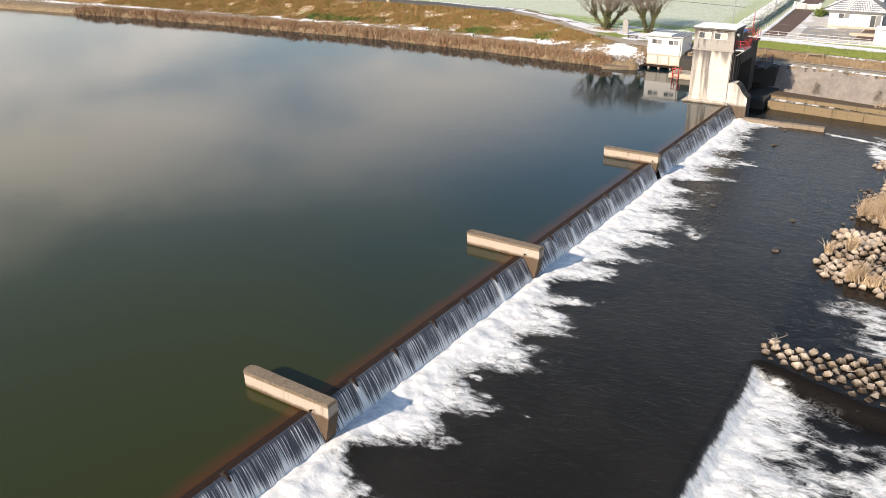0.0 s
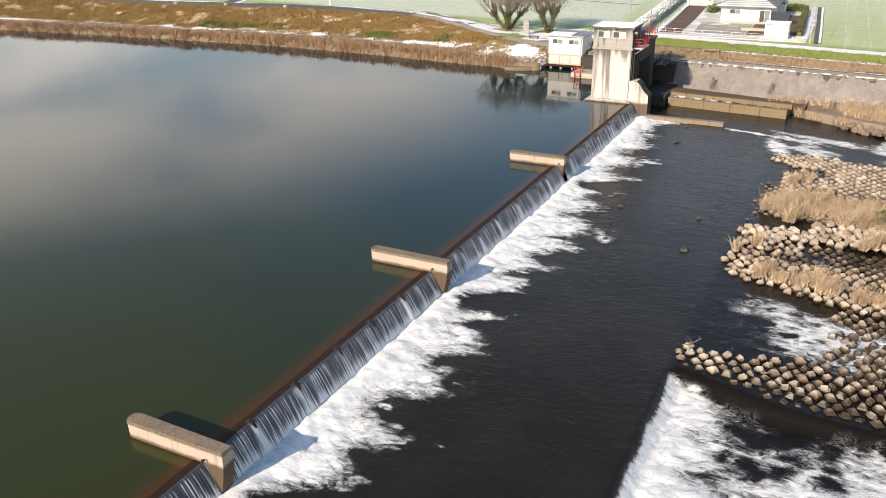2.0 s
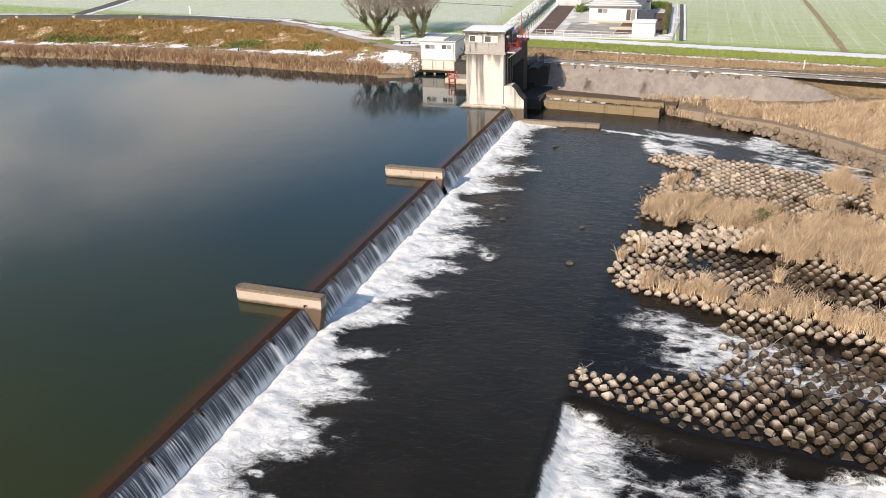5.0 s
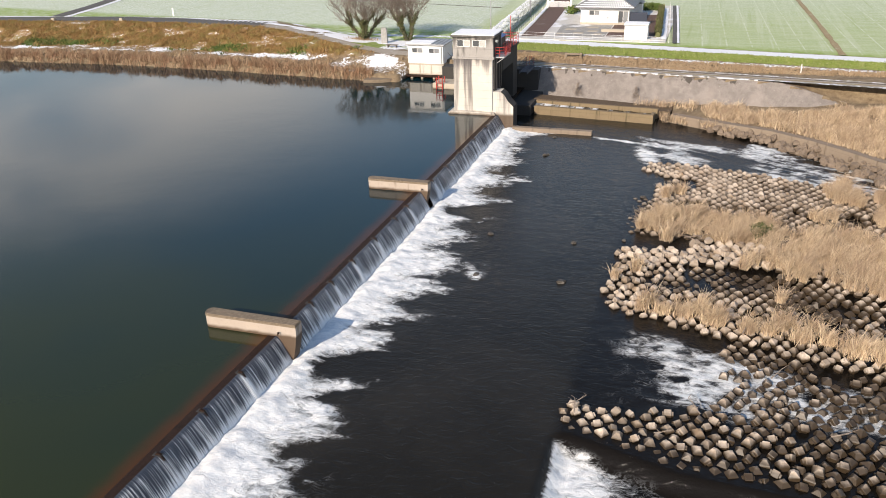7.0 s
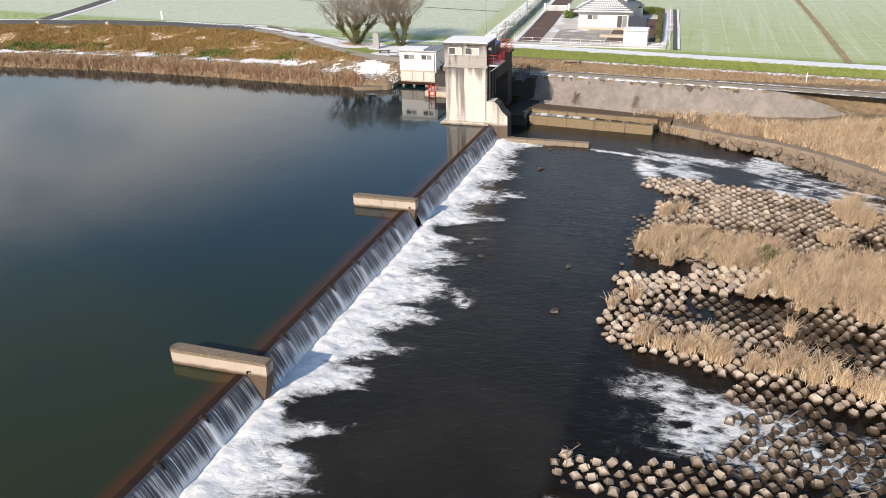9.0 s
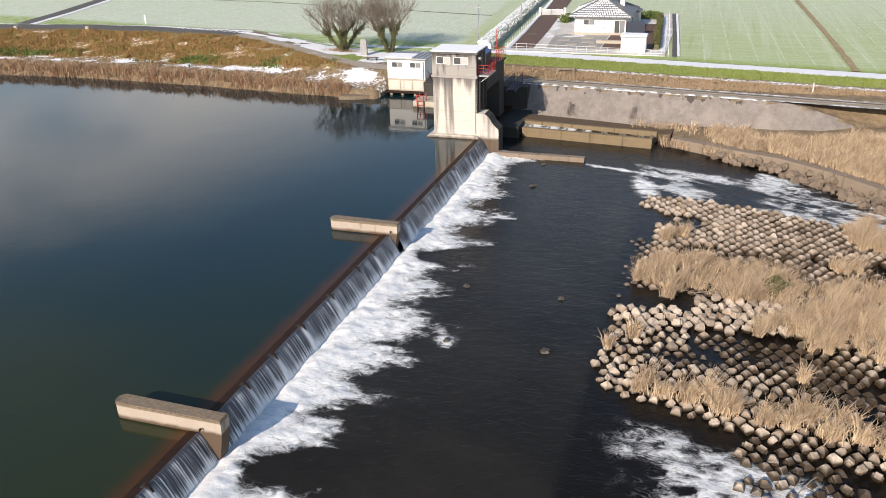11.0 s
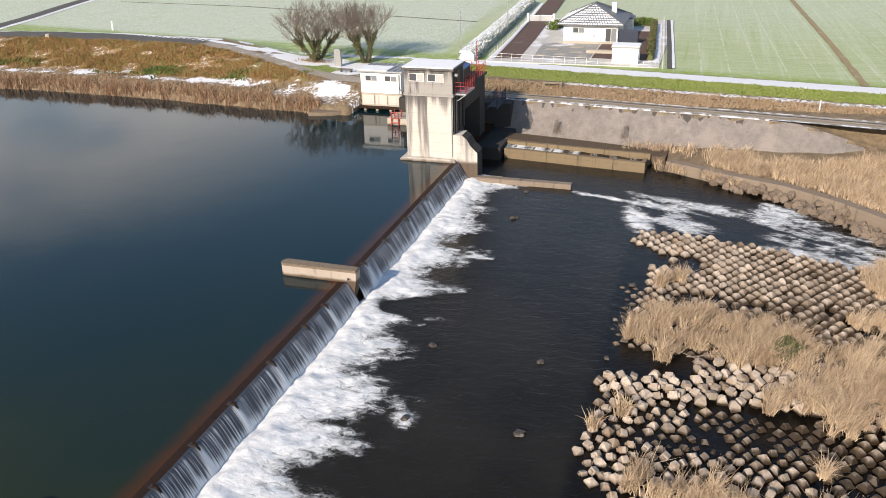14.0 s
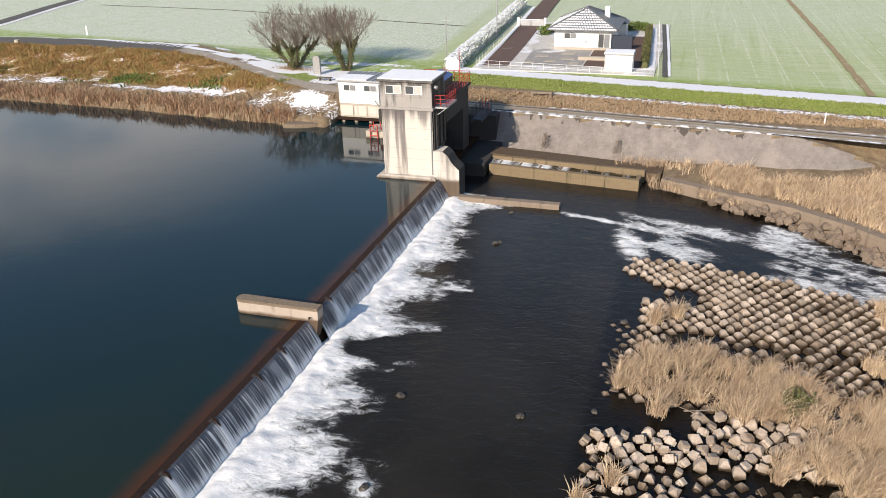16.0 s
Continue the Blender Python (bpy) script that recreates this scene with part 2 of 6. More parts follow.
M_GRASS = leafy("short_green_grass", ((0.15, 0.215, 0.035), (0.22, 0.28, 0.06), (0.34, 0.34, 0.16), (0.22, 0.25, 0.08)))
M_BROWNGRASS = leafy("winter_grass", ((0.33, 0.235, 0.145), (0.43, 0.32, 0.205), (0.25, 0.165, 0.10), (0.30, 0.21, 0.125)))


# ---- mesh helpers ----
ORIGIN = {}


def mesh_object(name, verts, faces, material, parent=None, smooth=False):
    me = bpy.data.meshes.new(name)
    me.from_pydata(verts, [], faces)
    me.materials.append(material)
    if smooth:
        me.shade_smooth()
    ob = new(name, me)
    if parent:
        ob.parent = parent
    return ob


def thing(name, at, label, category, group="", kind=""):
    ob = new(name)
    ob.empty_display_size = 0.3
    ob.location = at
    ORIGIN[ob] = Vector(at)
    return tagged(ob, label, category, group, kind)


def part(name, bm, material, parent=None, label="", smooth=False):
    """Links a bmesh, given in world places, as one mesh object under a thing or a part."""
    me = bpy.data.meshes.new(name)
    if parent:
        bmesh.ops.translate(bm, verts=bm.verts, vec=-ORIGIN[parent])
    bm.to_mesh(me)
    bm.free()
    me.materials.append(material)
    if smooth:
        me.shade_smooth()
    ob = new(name, me)
    if parent:
        ob.parent = parent
        ORIGIN[ob] = ORIGIN[parent]
    if label:
        ob["label"] = label
    return ob


def box(x0, x1, y0, y1, z0, z1, bevel=0.0, bm=None, rot=0.0):
    """A box with rounded edges; rot turns it about its upright axis, in degrees."""
    bm = bm or bmesh.new()
    made = bmesh.ops.create_cube(bm, size=1.0)["verts"]
    m = Matrix.Translation(((x0 + x1) / 2, (y0 + y1) / 2, (z0 + z1) / 2)) @ Matrix.Rotation(radians(rot), 4, "Z") @ Matrix.Diagonal((x1 - x0, y1 - y0, z1 - z0, 1))
    bmesh.ops.transform(bm, matrix=m, verts=made)
    if bevel:
        edges = list({e for v in made for e in v.link_edges})
        bmesh.ops.bevel(bm, geom=edges, offset=bevel, segments=2, affect="EDGES", profile=0.6)
    return bm


def rod(a, b, r, bm=None, sides=8, r2=None):
    bm = bm or bmesh.new()
    a, b = Vector(a), Vector(b)
    made = bmesh.ops.create_cone(bm, cap_ends=True, segments=sides, radius1=r, radius2=r if r2 is None else r2, depth=(b - a).length)["verts"]
    m = Matrix.Translation((a + b) / 2) @ (b - a).to_track_quat("Z", "Y").to_matrix().to_4x4()
    bmesh.ops.transform(bm, matrix=m, verts=made)
    return bm


def prism(profile, y0, y1, bevel=0.0, bm=None, axis="y"):
    """A profile of (x, z) carried from y0 to y1 (or of (y, z) from x0 to x1)."""
    bm = bm or bmesh.new()
    put = (lambda a, b, c: (a, c, b)) if axis == "y" else (lambda a, b, c: (c, a, b))
    lo = [bm.verts.new(put(a, b, y0)) for a, b in profile]
    hi = [bm.verts.new(put(a, b, y1)) for a, b in profile]
    n = len(profile)
    faces = [bm.faces.new(lo), bm.faces.new(hi[::-1])]
    faces += [bm.faces.new((lo[k], hi[k], hi[(k + 1) % n], lo[(k + 1) % n])) for k in range(n)]
    bmesh.ops.recalc_face_normals(bm, faces=faces)
    if bevel:
        bmesh.ops.bevel(bm, geom=list({e for f in faces for e in f.edges}), offset=bevel, segments=2, affect="EDGES", profile=0.6)
    return bm


def ribbon(points, width, z0, z1, bevel=0.0):
    """A wall along a line of (x, y), of that width, from z0 to z1."""
    bm = bmesh.new()
    rows = []
    for k, p in enumerate(points):
        a, b = Vector(points[max(k - 1, 0)]), Vector(points[min(k + 1, len(points) - 1)])
        d = (b - a).normalized()
        n = Vector((-d.y, d.x)) * width / 2
        p = Vector(p)
        top = z1[k] if isinstance(z1, (list, tuple)) else z1
        rows.append([bm.verts.new((*(p - n), z0)), bm.verts.new((*(p - n), top)), bm.verts.new((*(p + n), top)), bm.verts.new((*(p + n), z0))])
    for r, s in zip(rows, rows[1:]):
        for k in range(4):
            bm.faces.new((r[k], s[k], s[(k + 1) % 4], r[(k + 1) % 4]))
    bm.faces.new(rows[0])
    bm.faces.new(rows[-1][::-1])
    bmesh.ops.recalc_face_normals(bm, faces=bm.faces)
    if bevel:
        bmesh.ops.bevel(bm, geom=[e for e in bm.edges if abs(e.verts[0].co.z - e.verts[1].co.z) < 0.3 and e.verts[0].co.z > z0 + 0.05], offset=bevel, segments=2, affect="EDGES")
    return bm


# ---- smooth random fields ----
RNG = np.random.default_rng(7)
LATTICE = RNG.random((256, 256))


def value_noise(x, y):
    x, y = np.asarray(x, float), np.asarray(y, float)
    ix, iy = np.floor(x).astype(int), np.floor(y).astype(int)
    fx, fy = x - ix, y - iy
    fx, fy = fx * fx * (3 - 2 * fx), fy * fy * (3 - 2 * fy)
    g = lambda a, b: LATTICE[a & 255, b & 255]
    return (g(ix, iy) * (1 - fx) + g(ix + 1, iy) * fx) * (1 - fy) + (g(ix, iy + 1) * (1 - fx) + g(ix + 1, iy + 1) * fx) * fy


def fbm(x, y, octaves=4):
    total, amp, norm = 0.0, 1.0, 0.0
    for k in range(octaves):
        total = total + amp * value_noise(x * 2 ** k + 17.3 * k, y * 2 ** k + 5.1 * k)
        norm += amp
        amp *= 0.5
    return total / norm


def smooth(a, b, v):
    t = np.clip((np.asarray(v, float) - a) / (b - a), 0, 1)
    return t * t * (3 - 2 * t)


def sheet(name, xs, ys, height, material, fields=None, keep=None, smooth_shade=True):
    """A grid over xs and ys with height(X, Y), float attributes, and faces only where keep says."""
    X, Y = np.meshgrid(xs, ys)
    Z = height(X, Y)
    nx, ny = len(xs), len(ys)
    i = np.arange(nx * ny).reshape(ny, nx)
    quads = np.stack([i[:-1, :-1], i[:-1, 1:], i[1:, 1:], i[1:, :-1]], -1).reshape(-1, 4)
    if keep is not None:
        quads = quads[keep((X[:-1, :-1] + X[1:, 1:]) / 2, (Y[:-1, :-1] + Y[1:, 1:]) / 2).reshape(-1)]
    me = bpy.data.meshes.new(name)
    me.vertices.add(nx * ny)
    me.vertices.foreach_set("co", np.stack([X, Y, Z], -1).reshape(-1).astype(np.float32))
    me.loops.add(quads.size)
    me.loops.foreach_set("vertex_index", quads.reshape(-1).astype(np.int32))
    me.polygons.add(len(quads))
    me.polygons.foreach_set("loop_start", np.arange(0, quads.size, 4, dtype=np.int32))
    me.update(calc_edges=True)
    for key, f in (fields or {}).items():
        a = me.attributes.new(key, "FLOAT", "POINT")
        a.data.foreach_set("value", np.asarray(f(X, Y), np.float32).reshape(-1))
    me.materials.append(material)
    if smooth_shade:
        me.shade_smooth()
    return new(name, me)


def steps(*spans):
    """Grid lines: (from, to, step) spans joined."""
    out = []
    for a, b, s in spans:
        out += list(np.arange(a, b - 1e-6, s))
    return np.array(out + [spans[-1][1]])


# ---- the lie of the land ----
POOL, TAIL = 0.0, -1.56               # water above and below the weir
PIERS = (50.2, 72.15, 96.9)            # middles of the piers along the weir
WEIR_END = 122.4                      # face of the gate tower
FIELD = 2.4


def bank_y(x):
    """Waterline of the far bank."""
    x = np.asarray(x, float)
    line = np.interp(x, [-400, -131, -105, -78, -65, -57, -48, -40, -32, -25, -18], [108.0, 135.4, 137.4, 138.9, 139.2, 138.8, 138.2, 137.7, 137.1, 136.3, 135.7])
    return line + 0.5 * (value_noise(x * 0.13, 3.3) - 0.5)


def crest(x):
    """Height of the dike's crest; it runs out towards the pump house."""
    return np.interp(x, [-50, -39, -30, -24], [3.75, 3.1, 2.65, 2.45]) + 0.2 * (value_noise(np.asarray(x) * 0.05, 9.0) - 0.5)


def crest_back(x):
    """How far the crest lies behind the waterline."""
    return np.interp(x, [-50, -45, -39, -33, -28, -24], [16.5, 15.0, 13.0, 10.0, 7.8, 6.5])


def revetment_y(x):
    """Foot of the sloping stone wall."""
    return 135.9 - 0.115 * np.asarray(x, float)


def low_wall_y(x):
    """The low bank wall that bends away downstream."""
    return np.interp(x, [17.5, 23.4, 27.9, 32.0, 34.5, 40.0, 60.0], [129.4, 126.6, 124.7, 121.6, 119.0, 113.0, 92.0])


def land(X, Y):
    bumpy = 0.28 * (fbm(X * 0.5, Y * 0.5) - 0.5)
    # west: reed bank, ledge, dike, fields behind
    d = Y - bank_y(X)
    c = crest(X)
    D = crest_back(X)
    west = np.interp(d, [-1.5, -0.1, 0.5, 3.2, 8.0], [-3, -0.25, 0.75, 1.2, 1.5])
    west = west + (c - 1.5) * smooth(0.42 * D, D, d)
    back = smooth(D + 6.0, D + 11.0, d)
    west = west * (1 - back) + FIELD * back
    west = np.where(d > 0.3, west + bumpy * smooth(0.3, 2.0, d) * (1 - smooth(D - 1, D + 1, d)), west)
    # east: level ground behind the stone wall
    r = Y - (revetment_y(X) + 2.2)
    east = np.where(r > -0.3, 2.2 + 0.1 * smooth(0, 3, r) + 0.15 * smooth(4, 9, r) * (1 - smooth(14, 19, r)), -3.0)
    east = np.where((r > 4), east + bumpy * 0.5 * (1 - smooth(12, 16, r)), east)
    drop = smooth(27.5, 38, X) * (1 - smooth(0.0, 3.5, r))
    east = np.where(r > -0.3, east - drop * 1.9, east)
    # reed shelf between the low wall and the stone wall
    shelf = -0.95 + 0.085 * (Y - low_wall_y(X)) + bumpy
    on_shelf = (X > 17.2) & (Y > low_wall_y(X)) & (r <= -0.3)
    east = np.where(on_shelf, shelf, east)
    mixx = smooth(-18.5, -17.5, X)
    z = west * (1 - mixx) + east * mixx
    # the pump house stands over the water
    z = np.where((X > -18.3) & (X < -12.2) & (Y < 140.5), -3.0, z)
    z = np.where((X >= -12.2) & (X < 0.5) & (Y < 137.5), -3.0, z)
    return z


def f_field(X, Y):
    edge = 158.9 - 0.153 * (X + 10)
    return np.where(X > -12, smooth(-0.4, 0.4, Y - edge), smooth(5.0, 7.5, Y - bank_y(X) - crest_back(X)))


def f_green(X, Y):
    edge = 158.9 - 0.153 * (X + 10)
    lo = 147.8 - 0.131 * (X + 0.9)
    hi = edge - 4.0
    strip = smooth(lo - 0.5, lo + 0.6, Y) * (1 - smooth(hi - 0.3, hi + 0.3, Y)) * smooth(-12, -9, X)
    by_trees = 0.8 * smooth(-34, -31, X) * (1 - smooth(-17, -14, X)) * smooth(145, 147, Y) * (1 - smooth(151.5, 153.5, Y))
    return np.clip(strip + by_trees, 0, 1)


def f_snow(X, Y):
    n = fbm(X * 0.35, Y * 0.5, 5)
    edge = 158.9 - 0.153 * (X + 10)
    path = 1.25 * smooth(-4.3, -3.7, Y - edge) * (1 - smooth(-0.5, 0.0, Y - edge)) * np.where(X > -11, 1, 0) * (0.75 + 0.5 * n)
    verge = np.exp(-((Y - (146.0 - 0.13 * (X - 5))) / 1.0) ** 2) * smooth(2, 6, X) * (0.42 + 0.6 * n)
    d = Y - bank_y(X)
    ledge = np.exp(-((d - 5.4 - 1.2 * (n - 0.5)) / 1.3) ** 2) * smooth(0.36, 0.56, fbm(X * 0.16 + 7, Y * 0.3, 4)) * 0.56 * (X < -20)
    apron = smooth(-31.5, -28, X + 0.6 * (Y - 138)) * (1 - smooth(-17.6, -17, X)) * smooth(0.6, 1.5, d) * (1 - smooth(6.5, 8.5, d)) * smooth(0.22, 0.55, n) * 0.5
    patch = smooth(0.52, 0.70, n) * smooth(3, 4, d) * (d < crest_back(X)) * (X < -20) * 0.40
    behind = smooth(2.5, 3.5, d - crest_back(X)) * (1 - smooth(6, 10, d - crest_back(X))) * (X < -17) * smooth(0.40, 0.56, n)
    yard = smooth(-40, -36, X) * (1 - smooth(-12, -9, X)) * smooth(149.5, 151, Y) * (1 - smooth(157, 160, Y)) * smooth(0.38, 0.5, n)
    return np.clip(path + verge + ledge + apron + patch + behind + yard, 0, 1)


def f_frost(X, Y):
    west = smooth(-11, -14, X - 0.055 * (156 - Y)) * smooth(-1.0, 2.0, -X - 12 - 0.10 * (Y - 156) - 2.5)
    return np.clip(west * (0.75 + 0.3 * fbm(X * 0.06, Y * 0.2)) + 0.35 * smooth(165, 210, Y) + 0.3, 0, 1)


def f_dike(X, Y):
    d = Y - bank_y(X)
    return smooth(5.0, 7.5, d) * (1 - smooth(-0.4, 0.6, d - crest_back(X))) * smooth(-24, -28, X)


n = Nodes("ground")
soil = n.mix(n.span(n.noise(1.4, 6), 0.3, 0.7), (0.13, 0.09, 0.055), (0.24, 0.18, 0.11))
soil = n.mix(n.span(n.noise(9.0, 5), 0.45, 0.75, 0, 0.6), soil, (0.33, 0.26, 0.17))
rust = n.mix(n.span(n.noise(0.7, 6), 0.35, 0.65), (0.21, 0.115, 0.042), (0.32, 0.205, 0.08))
rust = n.mix(n.span(n.noise(0.28, 5), 0.54, 0.66, 0, 0.55), rust, (0.19, 0.20, 0.05))
c = n.mix(n.attr("dike"), soil, rust)
green = n.mix(n.span(n.noise(2.6, 6), 0.3, 0.7), (0.14, 0.2, 0.03), (0.27, 0.32, 0.09))
c = n.mix(n.span(n.math("ADD", n.attr("green"), n.math("MULTIPLY", n.math("SUBTRACT", n.noise(1.7, 5), 0.5), 0.9)), 0.35, 0.6), c, green)
rows = n.noise(1.0, 3, 0.5, n.stretch((0.25, 2.2, 1.0)))
crop = n.mix(n.span(rows, 0.35, 0.7), (0.31, 0.39, 0.14), (0.43, 0.485, 0.25))
crop = n.mix(n.span(n.noise(0.12, 4), 0.4, 0.7, 0, 0.5), crop, (0.36, 0.44, 0.16))
ice = n.mix(n.span(n.noise(3.0, 6, 0.65), 0.3, 0.72), (0.37, 0.45, 0.30), (0.70, 0.73, 0.68))
crop = n.mix(n.math("MULTIPLY", n.attr("frost"), n.span(n.noise(0.9, 5, 0.6, n.stretch((0.35, 1.5, 1.0))), 0.2, 0.6, 0.5, 1.0)), crop, ice)
lanes = n.noise(1.0, 4, 0.6, n.stretch((1.4, 0.035, 1.0)))
crop = n.mix(n.span(lanes, 0.5, 0.72, 0, 0.42), crop, (0.56, 0.61, 0.46))
crop = n.mix(n.span(lanes, 0.42, 0.28, 0, 0.35), crop, (0.27, 0.35, 0.11))
# pale tramlines that the drill left across the crop, one every 3.3 m
tram = n.math("FRACT", n.math("MULTIPLY", n.math("ADD", n.math("ADD", n.axis("X"), n.math("MULTIPLY", n.axis("Y"), 0.04)), -24.35), 1 / 3.3))
tram = n.math("ABSOLUTE", n.math("SUBTRACT", tram, 0.5))
tram = n.math("MULTIPLY", n.span(tram, 0.045, 0.012, 0, 0.6), n.math("MULTIPLY", n.span(n.axis("X"), 14.0, 17.0), n.span(n.noise(0.5, 4), 0.35, 0.6)))
crop = n.mix(tram, crop, (0.62, 0.66, 0.54))
foot = n.math("MULTIPLY", n.span(n.math("ADD", n.axis("Y"), n.math("MULTIPLY", n.axis("X"), 0.153)), 161.2, 157.8), n.span(n.noise(0.8, 5), 0.3, 0.7, 0.4, 1.0))
crop = n.mix(foot, crop, (0.24, 0.34, 0.06))
c = n.mix(n.attr("field"), c, crop)
white = n.mix(n.noise(5.0, 4), (0.72, 0.74, 0.78), (0.86, 0.87, 0.9))
c = n.mix(n.span(n.math("ADD", n.attr("snow"), n.math("MULTIPLY", n.math("SUBTRACT", n.noise(2.6, 8, 0.72), 0.5), 2.6)), 0.46, 0.66), c, white)
flake = n.math("MULTIPLY", n.attr("dike"), n.math("MULTIPLY", n.span(n.noise(2.6, 5, 0.7), 0.60, 0.66), n.span(n.noise(0.3, 3), 0.42, 0.6)))
c = n.mix(flake, c, (0.78, 0.79, 0.82))
M_GROUND = n.done(c, 0.92, 0, n.bump(n.noise(7.0, 6), 0.5, 0.08))

ground = sheet(
    "ground",
    steps((-1800, -300, 150), (-300, -120, 6), (-120, 48, 0.5), (48, 120, 6), (120, 1800, 140)),
    steps((-1500, 60, 130), (60, 116, 4), (116, 162, 0.4), (162, 230, 1.5), (230, 420, 10), (420, 2400, 180)),
    land, M_GROUND, {"field": f_field, "green": f_green, "snow": f_snow, "frost": f_frost, "dike": f_dike})
tagged(ground, "river banks, grassy dike and frost-covered fields with patches of snow", "ground", kind="structure")

# ---- water ----
n = Nodes("pool_water")
near_crest = n.math("ADD", n.axis("X"), n.math("MULTIPLY", n.math("SUBTRACT", n.noise(0.6, 3), 0.5), 0.7))
# body greener to the south; blue of the reflected sky put in farther off
south_tone = n.span(n.math("ADD", n.axis("Y"), n.math("MULTIPLY", n.math("SUBTRACT", n.noise(0.03, 3), 0.5), 60.0)), 100.0, 48.0)
body = n.mix(south_tone, (0.003, 0.018, 0.024), (0.028, 0.034, 0.008))
body = n.mix(n.span(near_crest, -2.9, -1.6, 0, 0.8), body, (0.080, 0.029, 0.009))
ripple = n.noise(1.5, 3, 0.5, n.stretch((1.0, 2.2, 1.0)))
slow = n.noise(0.09, 3)
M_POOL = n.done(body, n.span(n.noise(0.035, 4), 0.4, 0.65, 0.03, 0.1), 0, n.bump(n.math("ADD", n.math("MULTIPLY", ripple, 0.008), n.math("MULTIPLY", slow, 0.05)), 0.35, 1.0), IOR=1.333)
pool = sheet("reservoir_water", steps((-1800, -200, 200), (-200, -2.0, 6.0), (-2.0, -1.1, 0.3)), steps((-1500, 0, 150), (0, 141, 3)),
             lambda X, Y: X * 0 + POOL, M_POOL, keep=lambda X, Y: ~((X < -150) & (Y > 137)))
tagged(pool, "calm dark green water held above the weir", "water", kind="structure")

SPLITTERS = (24.2, 28.0, 32.0, 36.2, 40.2, 44.3, 53.2, 56.8, 60.7, 64.2, 67.8, 76.0, 79.0, 82.4, 86.4, 90.5, 93.2, 99.5, 103.6, 108.0, 112.6, 117.2)


def foam_reach(Y):
    """How far the white water runs out from the weir: tongues between the splitters."""
    Y = np.asarray(Y, float)
    out = 3.4 + 0.0 * Y
    for k, (m, a, w) in enumerate(TONGUES):
        out = np.maximum(out, 2.4 + 1.2 * a * np.exp(-(np.abs(Y - m) / w) ** 2.0))
    near_pier = np.min([np.abs(Y - p) for p in PIERS], 0)
    return out * (0.55 + 0.45 * smooth(0.2, 2.2, near_pier))


TONGUES = ((29, 3.6, 2.6), (36, 3.2, 2.4), (43, 4.0, 2.6), (46.8, 2.8, 1.6), (53.0, 3.2, 1.7), (56.6, 3.4, 1.8), (61.6, 3.6, 2.0), (66.2, 3.4, 1.9), (70.2, 2.8, 1.3), (74.6, 3.0, 1.5), (78.6, 3.3, 1.9), (82.0, 3.4, 1.6),
           (86.0, 3.8, 2.2), (91.2, 2.6, 1.7), (94.9, 2.4, 1.1), (99.4, 3.2, 1.5), (104.9, 3.6, 1.8), (110.8, 3.1, 1.6), (115.0, 2.0, 1.3), (120.8, 2.9, 1.5))


def tail_level(X, Y):
    south = np.maximum(69.4 - 0.25 * (X - 15.9), 68.0)
    fall = smooth(15.4, 16.6, X) * (1 - smooth(-0.8, 0.2, Y - south))
    run = smooth(15.5, 34, X)
    z = TAIL - np.maximum(0.85 * fall, 0.36 * run)
    return z


def ridged(x, y):
    return 1 - np.abs(2 * fbm(x, y, 4) - 1)


